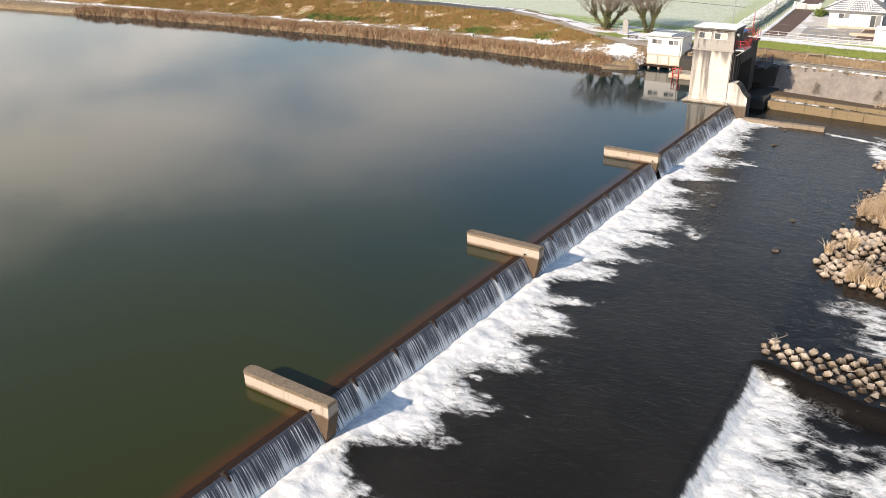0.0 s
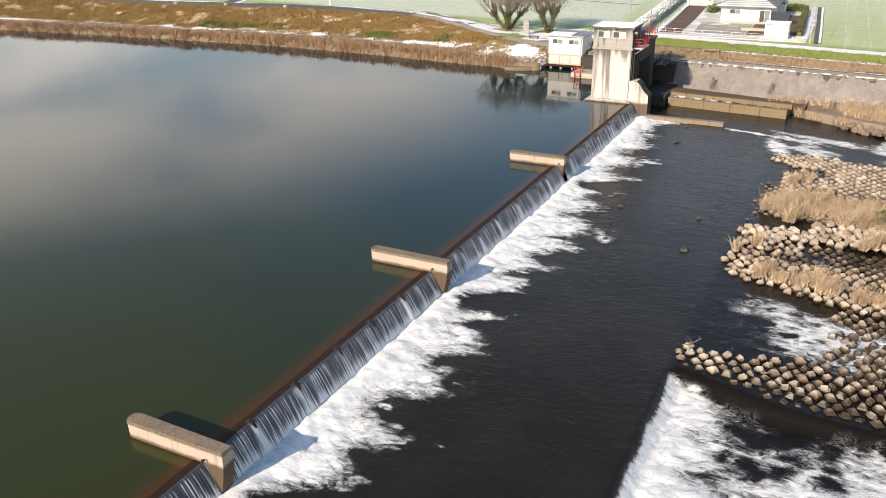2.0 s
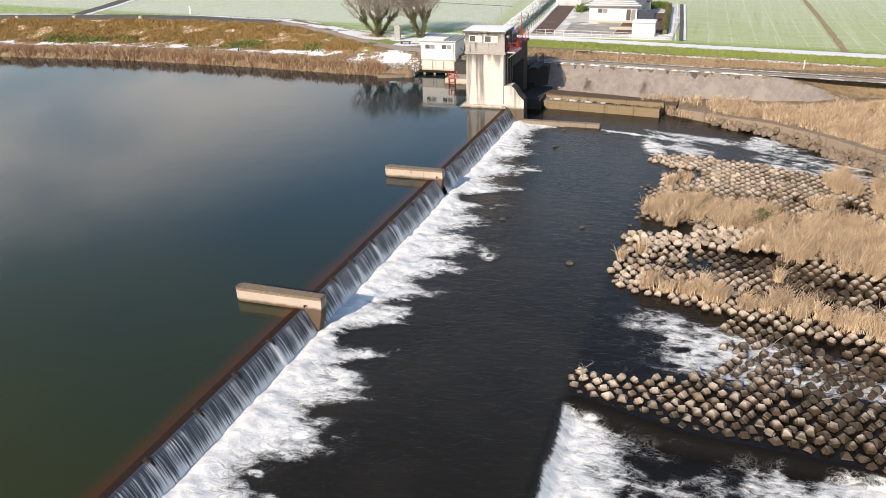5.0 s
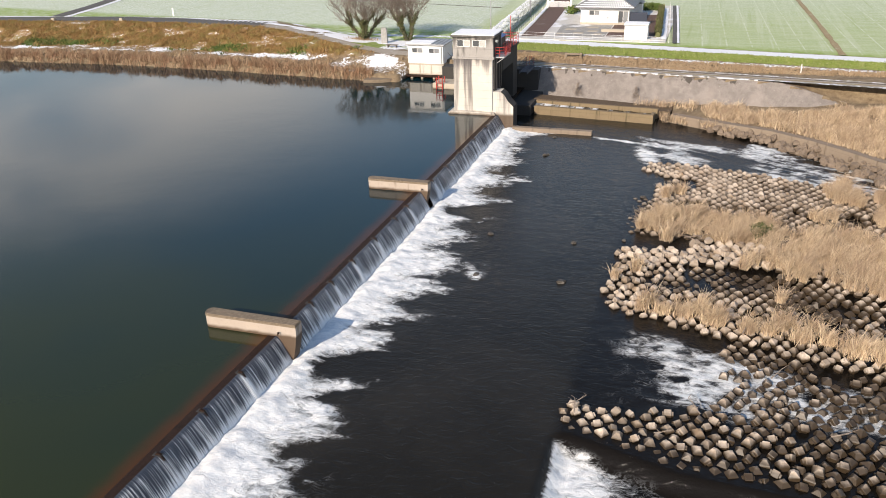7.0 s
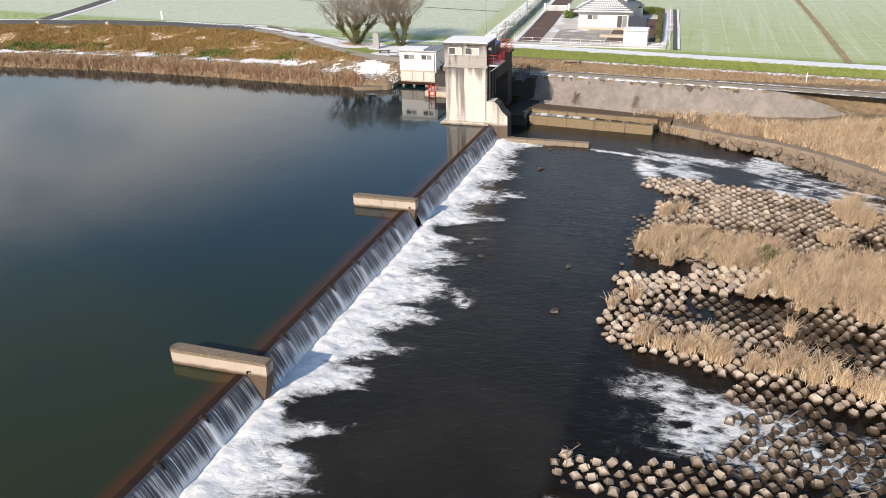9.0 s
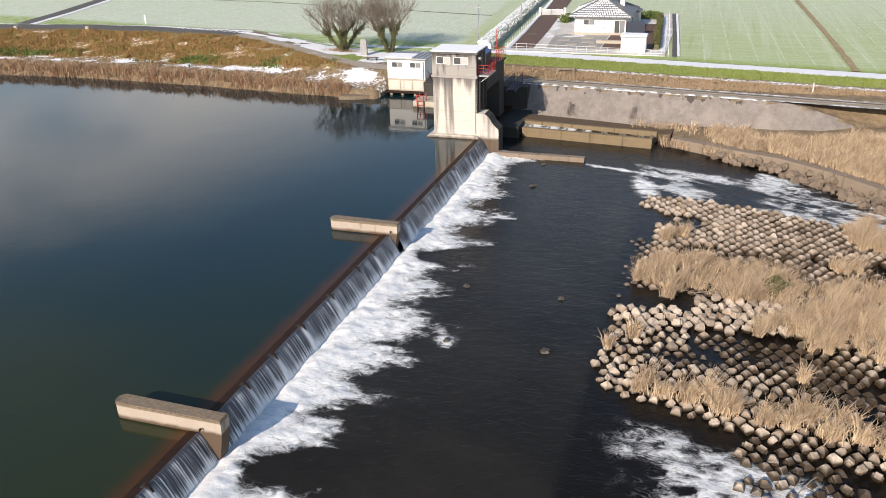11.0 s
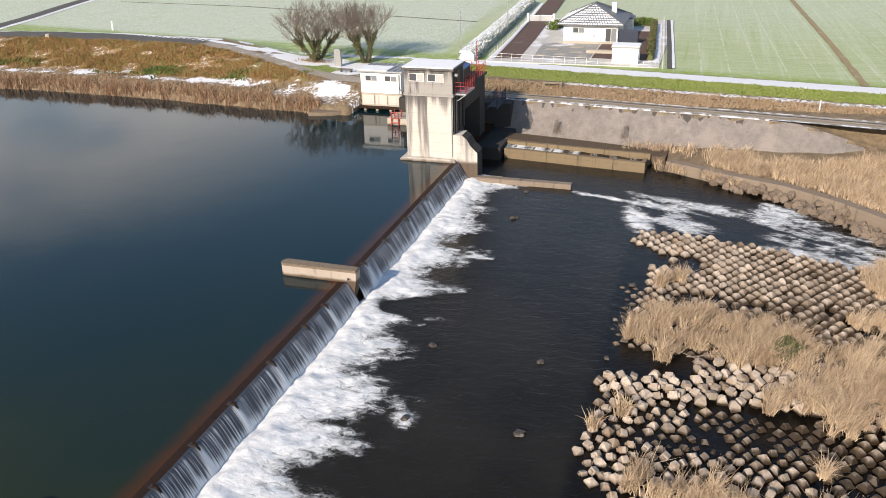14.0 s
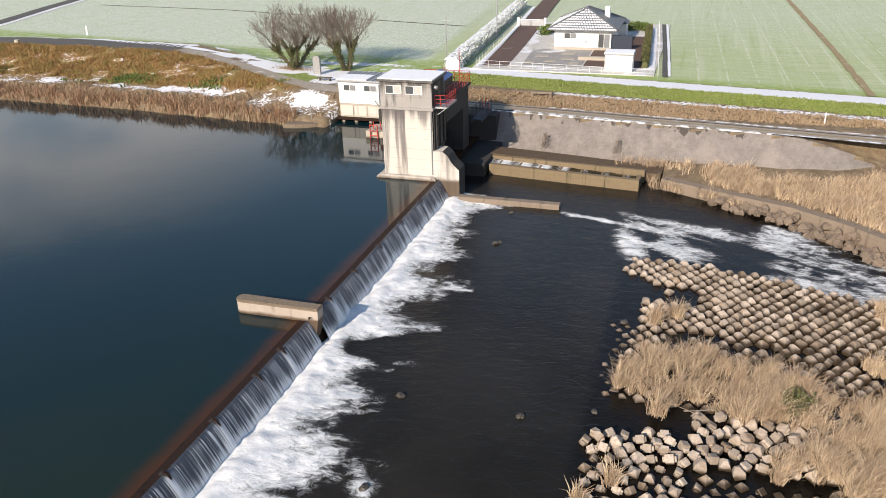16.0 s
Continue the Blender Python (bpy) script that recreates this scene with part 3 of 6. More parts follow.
def f_foam(X, Y):
    wob = (fbm(X * 0.55, Y * 0.55, 4) - 0.5)
    fine = (fbm(X * 1.1 + 40, Y * 2.3, 5) - 0.5)
    reach = foam_reach(Y + 1.6 * wob - 0.12 * X)
    u = (X + 0.4) / reach + 0.55 * wob + 0.85 * fine * smooth(0.1, 0.8, X / reach)
    f = np.clip(1.18 - 1.05 * np.maximum(u, 0.0) ** 1.25, 0, 1)
    # thin torn froth that drifts on past the edge of the white water
    f = np.maximum(f, 0.17 * smooth(1.75, 0.8, u) * smooth(0.42, 0.6, fbm(X * 0.8 + 11, Y * 1.2, 4)))
    f = f * (Y < WEIR_END + 1.5)
    # the lower step and the white water below it
    south = np.maximum(69.2 - 0.25 * (X - 15.9), 67.8)
    d = X - 15.9
    wave = 0.5 * fbm(X * 0.28 + 9, Y * 0.5, 5) + 0.5 * (ridged(X * 0.4 + 2, Y * 0.45) - 0.25)
    curl = ridged(X * 0.62 + 0.9 * wob + 4, Y * 0.8 + 1.2 * wob)
    lower = smooth(-0.25, 0.1, d + 0.5 * wob) * smooth(0.3, -0.8, Y - south) * np.clip(np.clip(1.08 - 0.19 * d, 0.36, 1.0) + 0.24 * smooth(7.5, 11, d) + (1.3 * (fbm(X * 0.4 + 9, Y * 0.55, 5) - 0.5) + 0.9 * (curl - 0.72)) * smooth(0.3, 3, d), 0, 0.8) * (1 - 0.4 * smooth(18.0, 19.5, X) * smooth(-3.2, -1.4, Y - south) * (1 - smooth(24, 27, X)))
    f = np.maximum(f, lower)
    # rapids in the gap between the block fields
    gap = smooth(16.6, 20.8, X + 5 * wob) * smooth(72.5, 74.5, Y + 2 * wob) * (1 - smooth(80.0, 82.2, Y + 0.25 * (X - 17)))
    gap = gap * np.clip(0.38 + 0.14 * np.exp(-((X - 22.5) / 2.6) ** 2) + 1.0 * (fbm(X * 0.5 + 3, Y * 0.7 + 8, 4) - 0.5) + 1.1 * (ridged(X * 0.75 + 5, Y * 1.05 + 1) - 0.74), 0, 0.66)
    f = np.maximum(f, gap)
    # rapids along the far bank: a plume below the head, slack water, then a second run
    g = Y - (116.4 - 0.30 * (X - 16))
    inside = smooth(-2.2, -0.6, g) * (1 - smooth(-0.8, 0.6, Y - low_wall_y(np.maximum(X, 17.5)) + 1.6))
    along, across = 0.92 * X - 0.4 * Y, 0.4 * X + 0.92 * Y
    streaks = fbm(0.22 * along, 0.85 * across, 5) - 0.5
    torn = ridged(0.42 * along + 2, 1.0 * across) - 0.74
    plume = smooth(15.6, 17.0, X + 0.3 * (Y - 116)) * (1 - smooth(18.5, 24.0, X)) * (1 - smooth(119.5, 123.5, Y + 0.35 * (X - 17)))
    second = smooth(24.2, 26.6, X + 2.5 * wob) * (1 - 0.5 * smooth(34, 42, X))
    brim = smooth(17, 19, X) * np.exp(-((Y - (121.6 - 0.25 * (X - 17))) / 1.1) ** 2)
    far = inside * np.clip(0.40 * plume + 0.30 * second + 0.20 * brim + (1.7 * streaks + 1.0 * torn) * np.clip(plume + second + 0.6 * brim + 0.12, 0, 1), 0, 0.62)
    f = np.maximum(f, far)
    # line of broken water off the end of the sill
    line = np.exp(-((Y - (121.4 - 0.28 * (X - 9.6) + 0.4 * wob)) / 0.38) ** 2) * smooth(9.4, 10.2, X) * (1 - smooth(15, 18, X))
    head = np.exp(-(((X - 16.0 + 0.25 * (Y - 116)) / 1.0) ** 2 + ((Y - 116.0) / 2.8) ** 2)) * (0.95 + fine * 1.5)
    f = np.maximum(f, np.maximum(line * (0.75 + 0.8 * fine), head))
    for cx, cy, r in ((6.8, 85.7, 0.7), (7.0, 85.2, 0.5)):
        f = np.maximum(f, 0.75 * np.exp(-(((X - cx) / r) ** 2 + ((Y - cy) / (r * 0.8)) ** 2)) + fine * 0.2 * np.exp(-(((X - cx) / 1.5) ** 2 + ((Y - cy) / 1.2) ** 2)))
    return np.clip(f, 0, 1)


def tail_height(X, Y):
    f = f_foam(X, Y)
    rough = (fbm(X * 1.1 + 3, Y * 1.1, 4) - 0.5)
    toe = 0.22 * np.exp(-((X - 0.5) / 0.7) ** 2) * (Y < WEIR_END)
    return tail_level(X, Y) + f * (0.04 + 0.26 * rough + 0.20 * (fbm(X * 2.6 + 8, Y * 2.6, 3) - 0.5)) + toe + 0.02 * (fbm(X * 0.8, Y * 1.6, 3) - 0.5)


n = Nodes("river_water")
foam = n.attr("foam")
froth = n.noise(1.7, 10, 0.76, n.stretch((0.7, 1.35, 1.0)), 0.9)
cover = n.math("ADD", n.math("MULTIPLY", foam, 1.45), n.math("MULTIPLY", n.math("SUBTRACT", froth, 0.5), 3.6))
cover = n.span(n.math("MULTIPLY", cover, n.span(foam, 0.0, 0.3)), 0.22, 1.22)
flecks = n.math("MULTIPLY", n.span(n.noise(3.0, 5, 0.7, n.stretch((0.9, 1.6, 1.0)), 1.5), 0.70, 0.78), n.span(n.noise(0.16, 3), 0.42, 0.6, 0.05, 0.45))
deep = n.mix(n.span(n.noise(0.12, 4), 0.35, 0.7), (0.0145, 0.0128, 0.0098), (0.024, 0.021, 0.0165))
# the bed drops off beyond the edge of the apron
deep = n.mix(n.span(n.math("ADD", n.axis("X"), n.math("MULTIPLY", n.math("SUBTRACT", n.noise(0.9, 3), 0.5), 0.5)), 15.2, 16.2), deep, (0.0085, 0.007, 0.0055))
milky = n.mix(n.span(foam, 0.3, 1.0), deep, (0.30, 0.33, 0.33))
c = n.mix(cover, milky, n.mix(n.span(n.noise(1.1, 6, 0.7, n.stretch((0.7, 1.5, 1.0)), 1.2), 0.35, 0.6), (0.66, 0.70, 0.73), (0.90, 0.90, 0.89)))
web = n.math("ABSOLUTE", n.math("SUBTRACT", n.noise(1.5, 5, 0.6, n.stretch((0.8, 1.25, 1.0)), 2.2), 0.5))
lace = n.math("MULTIPLY", n.span(web, 0.045, 0.005), n.span(foam, 0.06, 0.35, 0, 0.22))
c = n.mix(lace, c, (0.72, 0.75, 0.78))
c = n.mix(flecks, c, (0.5, 0.52, 0.54))
waves = n.noise(1.3, 5, 0.6, n.stretch((1.0, 1.35, 1.0)), 1.5)
small = n.noise(6.0, 4, 0.6, n.stretch((1.0, 1.5, 1.0)))
h = n.math("ADD", n.math("MULTIPLY", waves, 0.07), n.math("MULTIPLY", small, 0.028))
h = n.math("ADD", h, n.math("MULTIPLY", n.math("MULTIPLY", froth, cover), 0.10))
M_TAIL = n.done(c, n.span(cover, 0.0, 1.0, 0.09, 0.8), 0, n.bump(h, 0.5, 1.0), IOR=1.333, Specular_IOR_Level=0.29)
river = sheet("river_water", steps((-0.42, 17.0, 0.17), (17.0, 46.0, 0.24)), steps((15, 40, 0.6), (40, 137.5, 0.22)),
              tail_height, M_TAIL, {"foam": f_foam})
tagged(river, "dark shallow river below the weir with white foam", "water", kind="structure")
out = sheet("river_water_beyond", steps((-0.42, 46.0, 5.0), (46.0, 400, 40)), steps((-600, 15, 60), (15, 112, 12)),
            lambda X, Y: tail_level(X, Y) - 0.02 - 0.5 * smooth(45, 47, X), M_TAIL, {"foam": lambda X, Y: X * 0}, keep=lambda X, Y: (X > 46) | (Y < 15))
tagged(out, "dark river water running on downstream", "water", kind="structure")

# ---- weir ----
weir = thing("weir", (-0.8, 70, -2), "long concrete overflow weir with dark wet crest", "weir")
body_profile = [(-3.0, -3.0), (-2.6, -0.35), (-1.6, -0.12), (-1.3, -0.1), (-1.15, -0.3), (-0.78, -1.0), (-0.52, -1.5), (-0.45, -3.0)]
part("weir_body", prism(body_profile, 15.0, WEIR_END + 0.2), M_WETCONC, weir)
# dark lip that breaks the surface along the crest
part("crest_lip", prism([(-1.80, -0.1), (-1.70, 0.025), (-1.16, 0.035), (-1.08, -0.1)], 15.0, WEIR_END + 0.1, 0.012), M_WETCONC, weir, "dark wet crest lip")

n = Nodes("falling_water")
strand = n.noise(1.0, 4, 0.6, n.stretch((0.25, 13.0, 0.3)), 0.1)
wide = n.noise(1.0, 3, 0.5, n.stretch((0.1, 1.3, 0.1)))
lowness = n.span(n.axis("Z"), -0.7, -1.6, 0, 0.2)
veil = n.span(n.math("ADD", n.math("ADD", strand, n.math("MULTIPLY", n.math("SUBTRACT", wide, 0.5), 0.35)), lowness), 0.42, 0.74)
veil = n.math("MULTIPLY", veil, n.span(n.axis("Z"), 0.06, -0.12, 0.2, 1.0))
veil = n.math("ADD", veil, n.attr("burst"))
c = n.mix(n.span(veil, 0.0, 1.0), (0.05, 0.06, 0.08), (0.76, 0.78, 0.80))
M_FALL = n.done(c, n.span(veil, 0.0, 1.0, 0.12, 0.6), 0, n.bump(strand, 0.6, 0.12), IOR=1.333)


def fall_sheet(y0, y1):
    """A curved sheet of water over the crest between two obstacles, thickest in the middle."""
    m = max(int((y1 - y0) / 0.12), 4)
    arc = [(-1.2, 0.055), (-1.08, 0.03), (-0.95, -0.10), (-0.80, -0.33), (-0.65, -0.60), (-0.50, -0.88), (-0.35, -1.20), (-0.15, -1.7)]
    verts, faces, white = [], [], []
    for j in range(m + 1):
        y = y0 + (y1 - y0) * j / m
        w = 0.09 * (value_noise(y * 2.2, 1.5) - 0.5) + 0.05 * (value_noise(y * 7.0, 4.5) - 0.5)
        near = min(SPLITTERS, key=lambda q: abs(q - y))
        burst = math.exp(-((y - near) / 0.22) ** 2) * (0.6 + 0.4 * math.sin(near * 12.9))
        notch = math.exp(-((y - near) / 0.07) ** 2)
        for k, (x, z) in enumerate(arc):
            s = k / (len(arc) - 1)
            white.append(burst * min(1.0, 1.6 * s) - notch * max(0.0, 1 - 2.6 * s))
            pull = 0.06 * s * (1 if j in (0, m) else 0)
            verts.append((x + w * s * 1.4 + 0.14 * burst * s * (1 - 0.5 * s), y + (pull if j == 0 else -pull), z + w * 0.15 * (1 - s)))
    k = len(arc)
    for j in range(m):
        for i in range(k - 1):
            faces.append((j * k + i, j * k + i + 1, (j + 1) * k + i + 1, (j + 1) * k + i))
    ob = mesh_object("falling_water", verts, faces, M_FALL, smooth=True)
    a = ob.data.attributes.new("burst", "FLOAT", "POINT")
    a.data.foreach_set("value", np.array(white, np.float32))
    tagged(ob, "thin streaked curtain of water falling over the weir", "waterfall", "curtains of falling water", "structure")


stops = sorted([(p - 0.37, p + 0.37) for p in PIERS] + [(WEIR_END + 0.02, WEIR_END + 0.1)])
cursor = 15.0
for a, b in stops:
    if a - cursor > 0.4:
        fall_sheet(cursor, a)
    cursor = b


def splitter(y):
    """A small wedge bolted to the crest that parts the falling sheet."""
    ob = thing("flow_splitter", (-1.0, y, 0), "dark steel flow splitter on the weir crest", "flow splitter", "flow splitters along the crest")
    part("blade", prism([(-1.4, -0.05), (-1.2, 0.17), (-1.0, 0.12), (-0.82, -0.2), (-1.1, -0.25)], y - 0.06, y + 0.06, 0.012), M_WETCONC, ob)
    part("foot_plate", box(-1.4, -0.95, y - 0.14, y + 0.14, 0.03, 0.06, 0.008), M_DARKSTEEL, ob)
    return ob


for s in SPLITTERS:
    splitter(s)


def weir_pier(y, end):
    """A pier with a rounded upstream nose and a downstream face, at x = end, that leans back to its toe."""
    ob = thing("weir_pier", (-3, y, -2), "weathered concrete pier standing across the weir", "pier", "concrete piers along the weir")
    bm = bmesh.new()
    out = [(end, -0.36), (end, 0.36)] + [(-5.55 - 0.42 * math.sin(a), 0.42 * math.cos(a)) for a in [k * math.pi / 8 for k in range(9)]]
    levels = []
    for z, back in ((-2.4, 0.45), (-1.5, 0.38), (-0.6, 0.16), (0.1, 0.03), (0.742, 0.0)):
        levels.append([bm.verts.new((px - (back if k < 2 else 0.0), y + py, z)) for k, (px, py) in enumerate(out)])
    bm.faces.new(levels[0][::-1]), bm.faces.new(levels[-1])
    for lo, hi in zip(levels, levels[1:]):
        for k in range(len(out)):
            bm.faces.new((lo[k], lo[(k + 1) % len(out)], hi[(k + 1) % len(out)], hi[k]))
    bmesh.ops.recalc_face_normals(bm, faces=bm.faces)
    part("shaft", bm, M_PIER, ob)
    bm = bmesh.new()
    lo = [bm.verts.new((px * 1.004, y + py * 1.03, 0.742)) for px, py in out]
    hi = [bm.verts.new((px * 1.004, y + py * 1.03, 0.90)) for px, py in out]
    bm.faces.new(lo[::-1]), bm.faces.new(hi)
    for k in range(len(out)):
        bm.faces.new((lo[k], lo[(k + 1) % len(out)], hi[(k + 1) % len(out)], hi[k]))
    bmesh.ops.recalc_face_normals(bm, faces=bm.faces)
    bmesh.ops.bevel(bm, geom=[e for e in bm.edges if e.verts[0].co.z > 0.85 and e.verts[1].co.z > 0.85], offset=0.05, segments=2, affect="EDGES")
    part("cap", bm, M_PIERTOP, ob, "brown weathered pier cap")
    # steel lifting eye on the side
    bm = rod((-0.9, y - 0.46, 0.35), (-0.9, y - 0.6, 0.35), 0.05)
    rod((-0.9, y - 0.6, 0.25), (-0.9, y - 0.6, 0.45), 0.03, bm)
    part("bracket", bm, M_WETCONC, ob)
    return ob


for y, end in zip(PIERS, (0.12, 0.16, -0.42)):
    weir_pier(y, end)


# ---- gate tower ----
def window(parent, x0, x1, y, z0, z1, sashes=2, depth=0.06, pale=False):
    """A sliding window in a wall that faces -y."""
    w = part("window", box(x0, x1, y - 0.012, y + depth, z0, z1, 0.006), M_GLASS, parent, "dark window glass")
    t = 0.045
    bm = box(x0 - t, x1 + t, y - 0.05, y + 0.03, z1, z1 + t, 0.006)
    box(x0 - t, x1 + t, y - 0.07, y + 0.03, z0 - t, z0, 0.006, bm)
    box(x0 - t, x0, y - 0.05, y + 0.03, z0, z1, 0.006, bm)
    box(x1, x1 + t, y - 0.05, y + 0.03, z0, z1, 0.006, bm)
    part("window_frame", bm, M_WHITE, w)
    xm = x0 + (x1 - x0) * 0.53
    part("pane", box(xm, x1 - 0.01, y - 0.024, y - 0.014, z0 + 0.01, z1 - 0.01), M_PALEPANE if pale else M_PANE, w, "pale window pane")
    for k in range(1, sashes):
        xm = x0 + (x1 - x0) * k / sashes
        part("sash_bar", box(xm - 0.03, xm + 0.03, y - 0.035, y + 0.03, z0, z1, 0.004), M_WHITE, w)
    return w


def railing(parent, points, height, material, gap=0.9, name="railing", bars=2, thick=0.03):
    """Posts and rails along a line of (x, y, z)."""
    for a, b in zip(points, points[1:]):
        a, b = Vector(a), Vector(b)
        m = max(int(round((b - a).length / gap)), 1)
        for k in range(m + 1):
            p = a.lerp(b, k / m)
            part(name + "_post", rod(p, p + Vector((0, 0, height)), thick, sides=6), material, parent)
        for k in range(bars):
            up = Vector((0, 0, height * (k + 1) / bars))
            part(name + "_bar", rod(a + up, b + up, thick * 0.85, sides=6), material, parent)


TX0, TX1, TY0, TY1 = -6.2, -1.6, 122.4, 125.9
tower = thing("gate_tower", (-4, 124, -2), "tall stained concrete gate tower with a windowed control cabin", "gate tower")
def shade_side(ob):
    """Paints the shade of the downstream faces, and their black stain, in near-black."""
    ob.data.materials.append(M_SHADEBLACK)
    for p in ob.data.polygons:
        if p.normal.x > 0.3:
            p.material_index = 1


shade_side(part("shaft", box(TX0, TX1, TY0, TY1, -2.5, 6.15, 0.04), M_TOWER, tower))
part("plinth", prism([(-6.85, -2.5), (-6.85, 0.12), (-6.6, 0.32), (-1.45, 0.32), (-1.3, 0.12), (-1.3, -2.5)], TY0 - 0.45, TY1 + 0.02, 0.03), M_TOWER, tower)
nose = [(-1.62, -2.5), (-1.62, 2.62), (-0.75, 2.66), (-0.3, 2.3), (0.1, 1.65), (0.72, 1.05), (0.74, -2.5)]
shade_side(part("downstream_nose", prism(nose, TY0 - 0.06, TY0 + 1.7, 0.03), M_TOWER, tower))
# cabin: four walls with the windows let in, floor slab, roof with snow
part("cabin_floor", box(TX0 - 0.12, TX1 + 0.12, TY0 - 0.12, TY1 + 0.06, 6.15, 6.42, 0.03), M_CABIN, tower, "sooty floor slab")
cz0, cz1 = 6.42, 8.55
front = bmesh.new()
wins = ((-5.72, -4.28), (-3.92, -2.42))
wz0, wz1 = 7.5, 8.24
xs = [TX0 - 0.02, wins[0][0], wins[0][1], wins[1][0], wins[1][1], TX1 + 0.02]
box(xs[0], xs[5], TY0 - 0.04, TY0 + 0.12, cz0, wz0, 0, front)
box(xs[0], xs[5], TY0 - 0.04, TY0 + 0.12, wz1, cz1, 0, front)
for a, b in ((xs[0], xs[1]), (xs[2], xs[3]), (xs[4], xs[5])):
    box(a, b, TY0 - 0.04, TY0 + 0.12, wz0, wz1, 0, front)
cabin = part("cabin_front", front, M_CABIN, tower)
for a, b in wins:
    window(tower, a + 0.03, b - 0.03, TY0, wz0 + 0.045, wz1 - 0.045, pale=True)
# downstream cabin wall in near-black: its shade is painted, the other side keeps its colour
part("cabin_side", box(TX1 - 0.12, TX1 + 0.02, TY0 + 0.12, TY1 - 0.1, cz0, cz1), M_SHADEBLACK, tower)
part("cabin_side", box(TX0 - 0.02, TX0 + 0.12, TY0 + 0.12, TY1 - 0.1, cz0, cz1), M_CABIN, tower)
part("cabin_back", box(TX0 - 0.02, TX1 + 0.02, TY1 - 0.1, TY1 + 0.05, cz0, cz1), M_CABIN, tower)
part("cabin_door", box(TX1 + 0.02, TX1 + 0.06, TY0 + 1.5, TY0 + 2.3, cz0, cz0 + 1.9, 0.01), M_DARKSTEEL, tower, "dark steel door")
part("roof_slab", box(TX0 - 0.22, TX1 + 0.22, TY0 - 0.25, TY1 + 0.2, 8.55, 8.74, 0.03), M_CABIN, tower)
bm = box(TX0 - 0.16, TX1 + 0.16, TY0 - 0.2, TY1 + 0.14, 8.742, 8.84, 0.04)
part("roof_snow", bm, M_SNOW, tower, "thin layer of snow on the roof")
bm = rod((TX1 - 0.1, TY0 - 0.07, 0.5), (TX1 - 0.1, TY0 - 0.07, 6.1), 0.045)
part("drain_pipe", bm, M_GREY, tower)
bm = rod((TX1 + 0.2, TY0 + 0.35, 8.15), (TX1 + 0.42, TY0 + 0.3, 8.1), 0.14, sides=12, r2=0.17)
part("floodlight", bm, M_ALU, tower, "round white floodlight")
# black sheet added over the tower side to paint its shade
part("shade_plate", box(TX1 + 0.01, TX1 + 0.1, TY0 + 0.22, TY1, 2.7, 6.14, 0.01), M_DARKSTEEL, tower, "black steel plate added for the shade of the tower side")
for k in range(3):
    part("guide_channel", box(TX1 + 0.1, TX1 + 0.24, TY0 + 0.5 + k * 1.1, TY0 + 0.66 + k * 1.1, 2.7, 6.14, 0.01), M_DARKSTEEL, tower)
# balcony on the shaded side with red rails
part("balcony", box(TX1 + 0.02, TX1 + 1.15, TY0 + 0.5, TY1, 6.25, 6.4, 0.02), M_GREY, tower)
for yy in (TY0 + 0.7, TY1 - 0.3):
    part("bracket", rod((TX1, yy, 5.5), (TX1 + 1.05, yy, 6.25), 0.04), M_GREY, tower)
railing(tower, [(TX1 + 0.1, TY0 + 0.55, 6.4), (TX1 + 1.1, TY0 + 0.55, 6.4), (TX1 + 1.1, TY1 - 0.05, 6.4)], 1.0, M_RED, 0.55, "red_railing", 3)
# small hoist window and bracket on the pool side
part("bracket", rod((TX0 - 0.1, TY0 + 0.4, 6.0), (TX0 - 0.75, TY0 + 0.4, 6.7), 0.04), M_DARKSTEEL, tower)

# gate bay between the tower and the bank
gate = thing("sluice_gate", (-3, 129, -2), "dark steel sluice gate between concrete guides", "sluice gate")
part("gate_leaf", box(-4.4, -4.1, 126.0, 131.4, -2.5, 2.2, 0.02), M_DARKSTEEL, gate)
for k in range(5):
    part("gate_rib", box(-4.1, -3.85, 126.0, 131.4, -1.6 + k * 0.8, -1.45 + k * 0.8, 0.01), M_DARKSTEEL, gate)
# guides, pier, abutment and deck: shade of the bay painted as near-black concrete
for yy in (126.0, 131.2):
    part("gate_guide", box(-4.6, -3.6, yy - 0.08, yy + 0.3, -2.5, 6.0, 0.02), M_SHADEBLACK, gate)
far_pier = tagged(part("gate_pier", box(-6.0, -1.5, 131.4, 133.4, -2.5, 6.0, 0.04), M_SHADEBLACK), "concrete gate pier on the bank side, its shade painted in", "pier")
bay_wall = tagged(part("abutment_wall", box(-12.2, 0.6, 136.2, 138.2, -2.5, 2.28, 0.04), M_SHADEBLACK), "concrete abutment wall beside the gate, its shade painted in", "wall", kind="structure")
bay_side = tagged(part("abutment_side", box(-12.6, -6.6, 133.4, 136.2, -2.5, 0.7, 0.04), M_CONC), "concrete abutment block beside the gate", "wall", kind="structure")
deck = thing("hoist_deck", (-3.7, 129.6, 6.0), "hoist deck over the sluice gate with red railings", "platform")
part("slab", box(-6.1, -1.3, 125.95, 133.6, 6.0, 6.22, 0.03), M_SHADEBLACK, deck)
part("curtain_beam", box(-1.75, -1.45, 125.95, 131.38, 4.2, 6.0, 0.02), M_SHADEBLACK, deck)
part("hoist_housing", box(-4.9, -2.4, 127.4, 131.2, 6.22, 7.4, 0.05), M_DARKSTEEL, deck)
part("hoist_cover", prism([(-5.0, 7.4), (-3.65, 7.85), (-2.3, 7.4)], 127.3, 131.3, 0.02), M_BLUE, deck, "blue sheet-metal hoist cover")
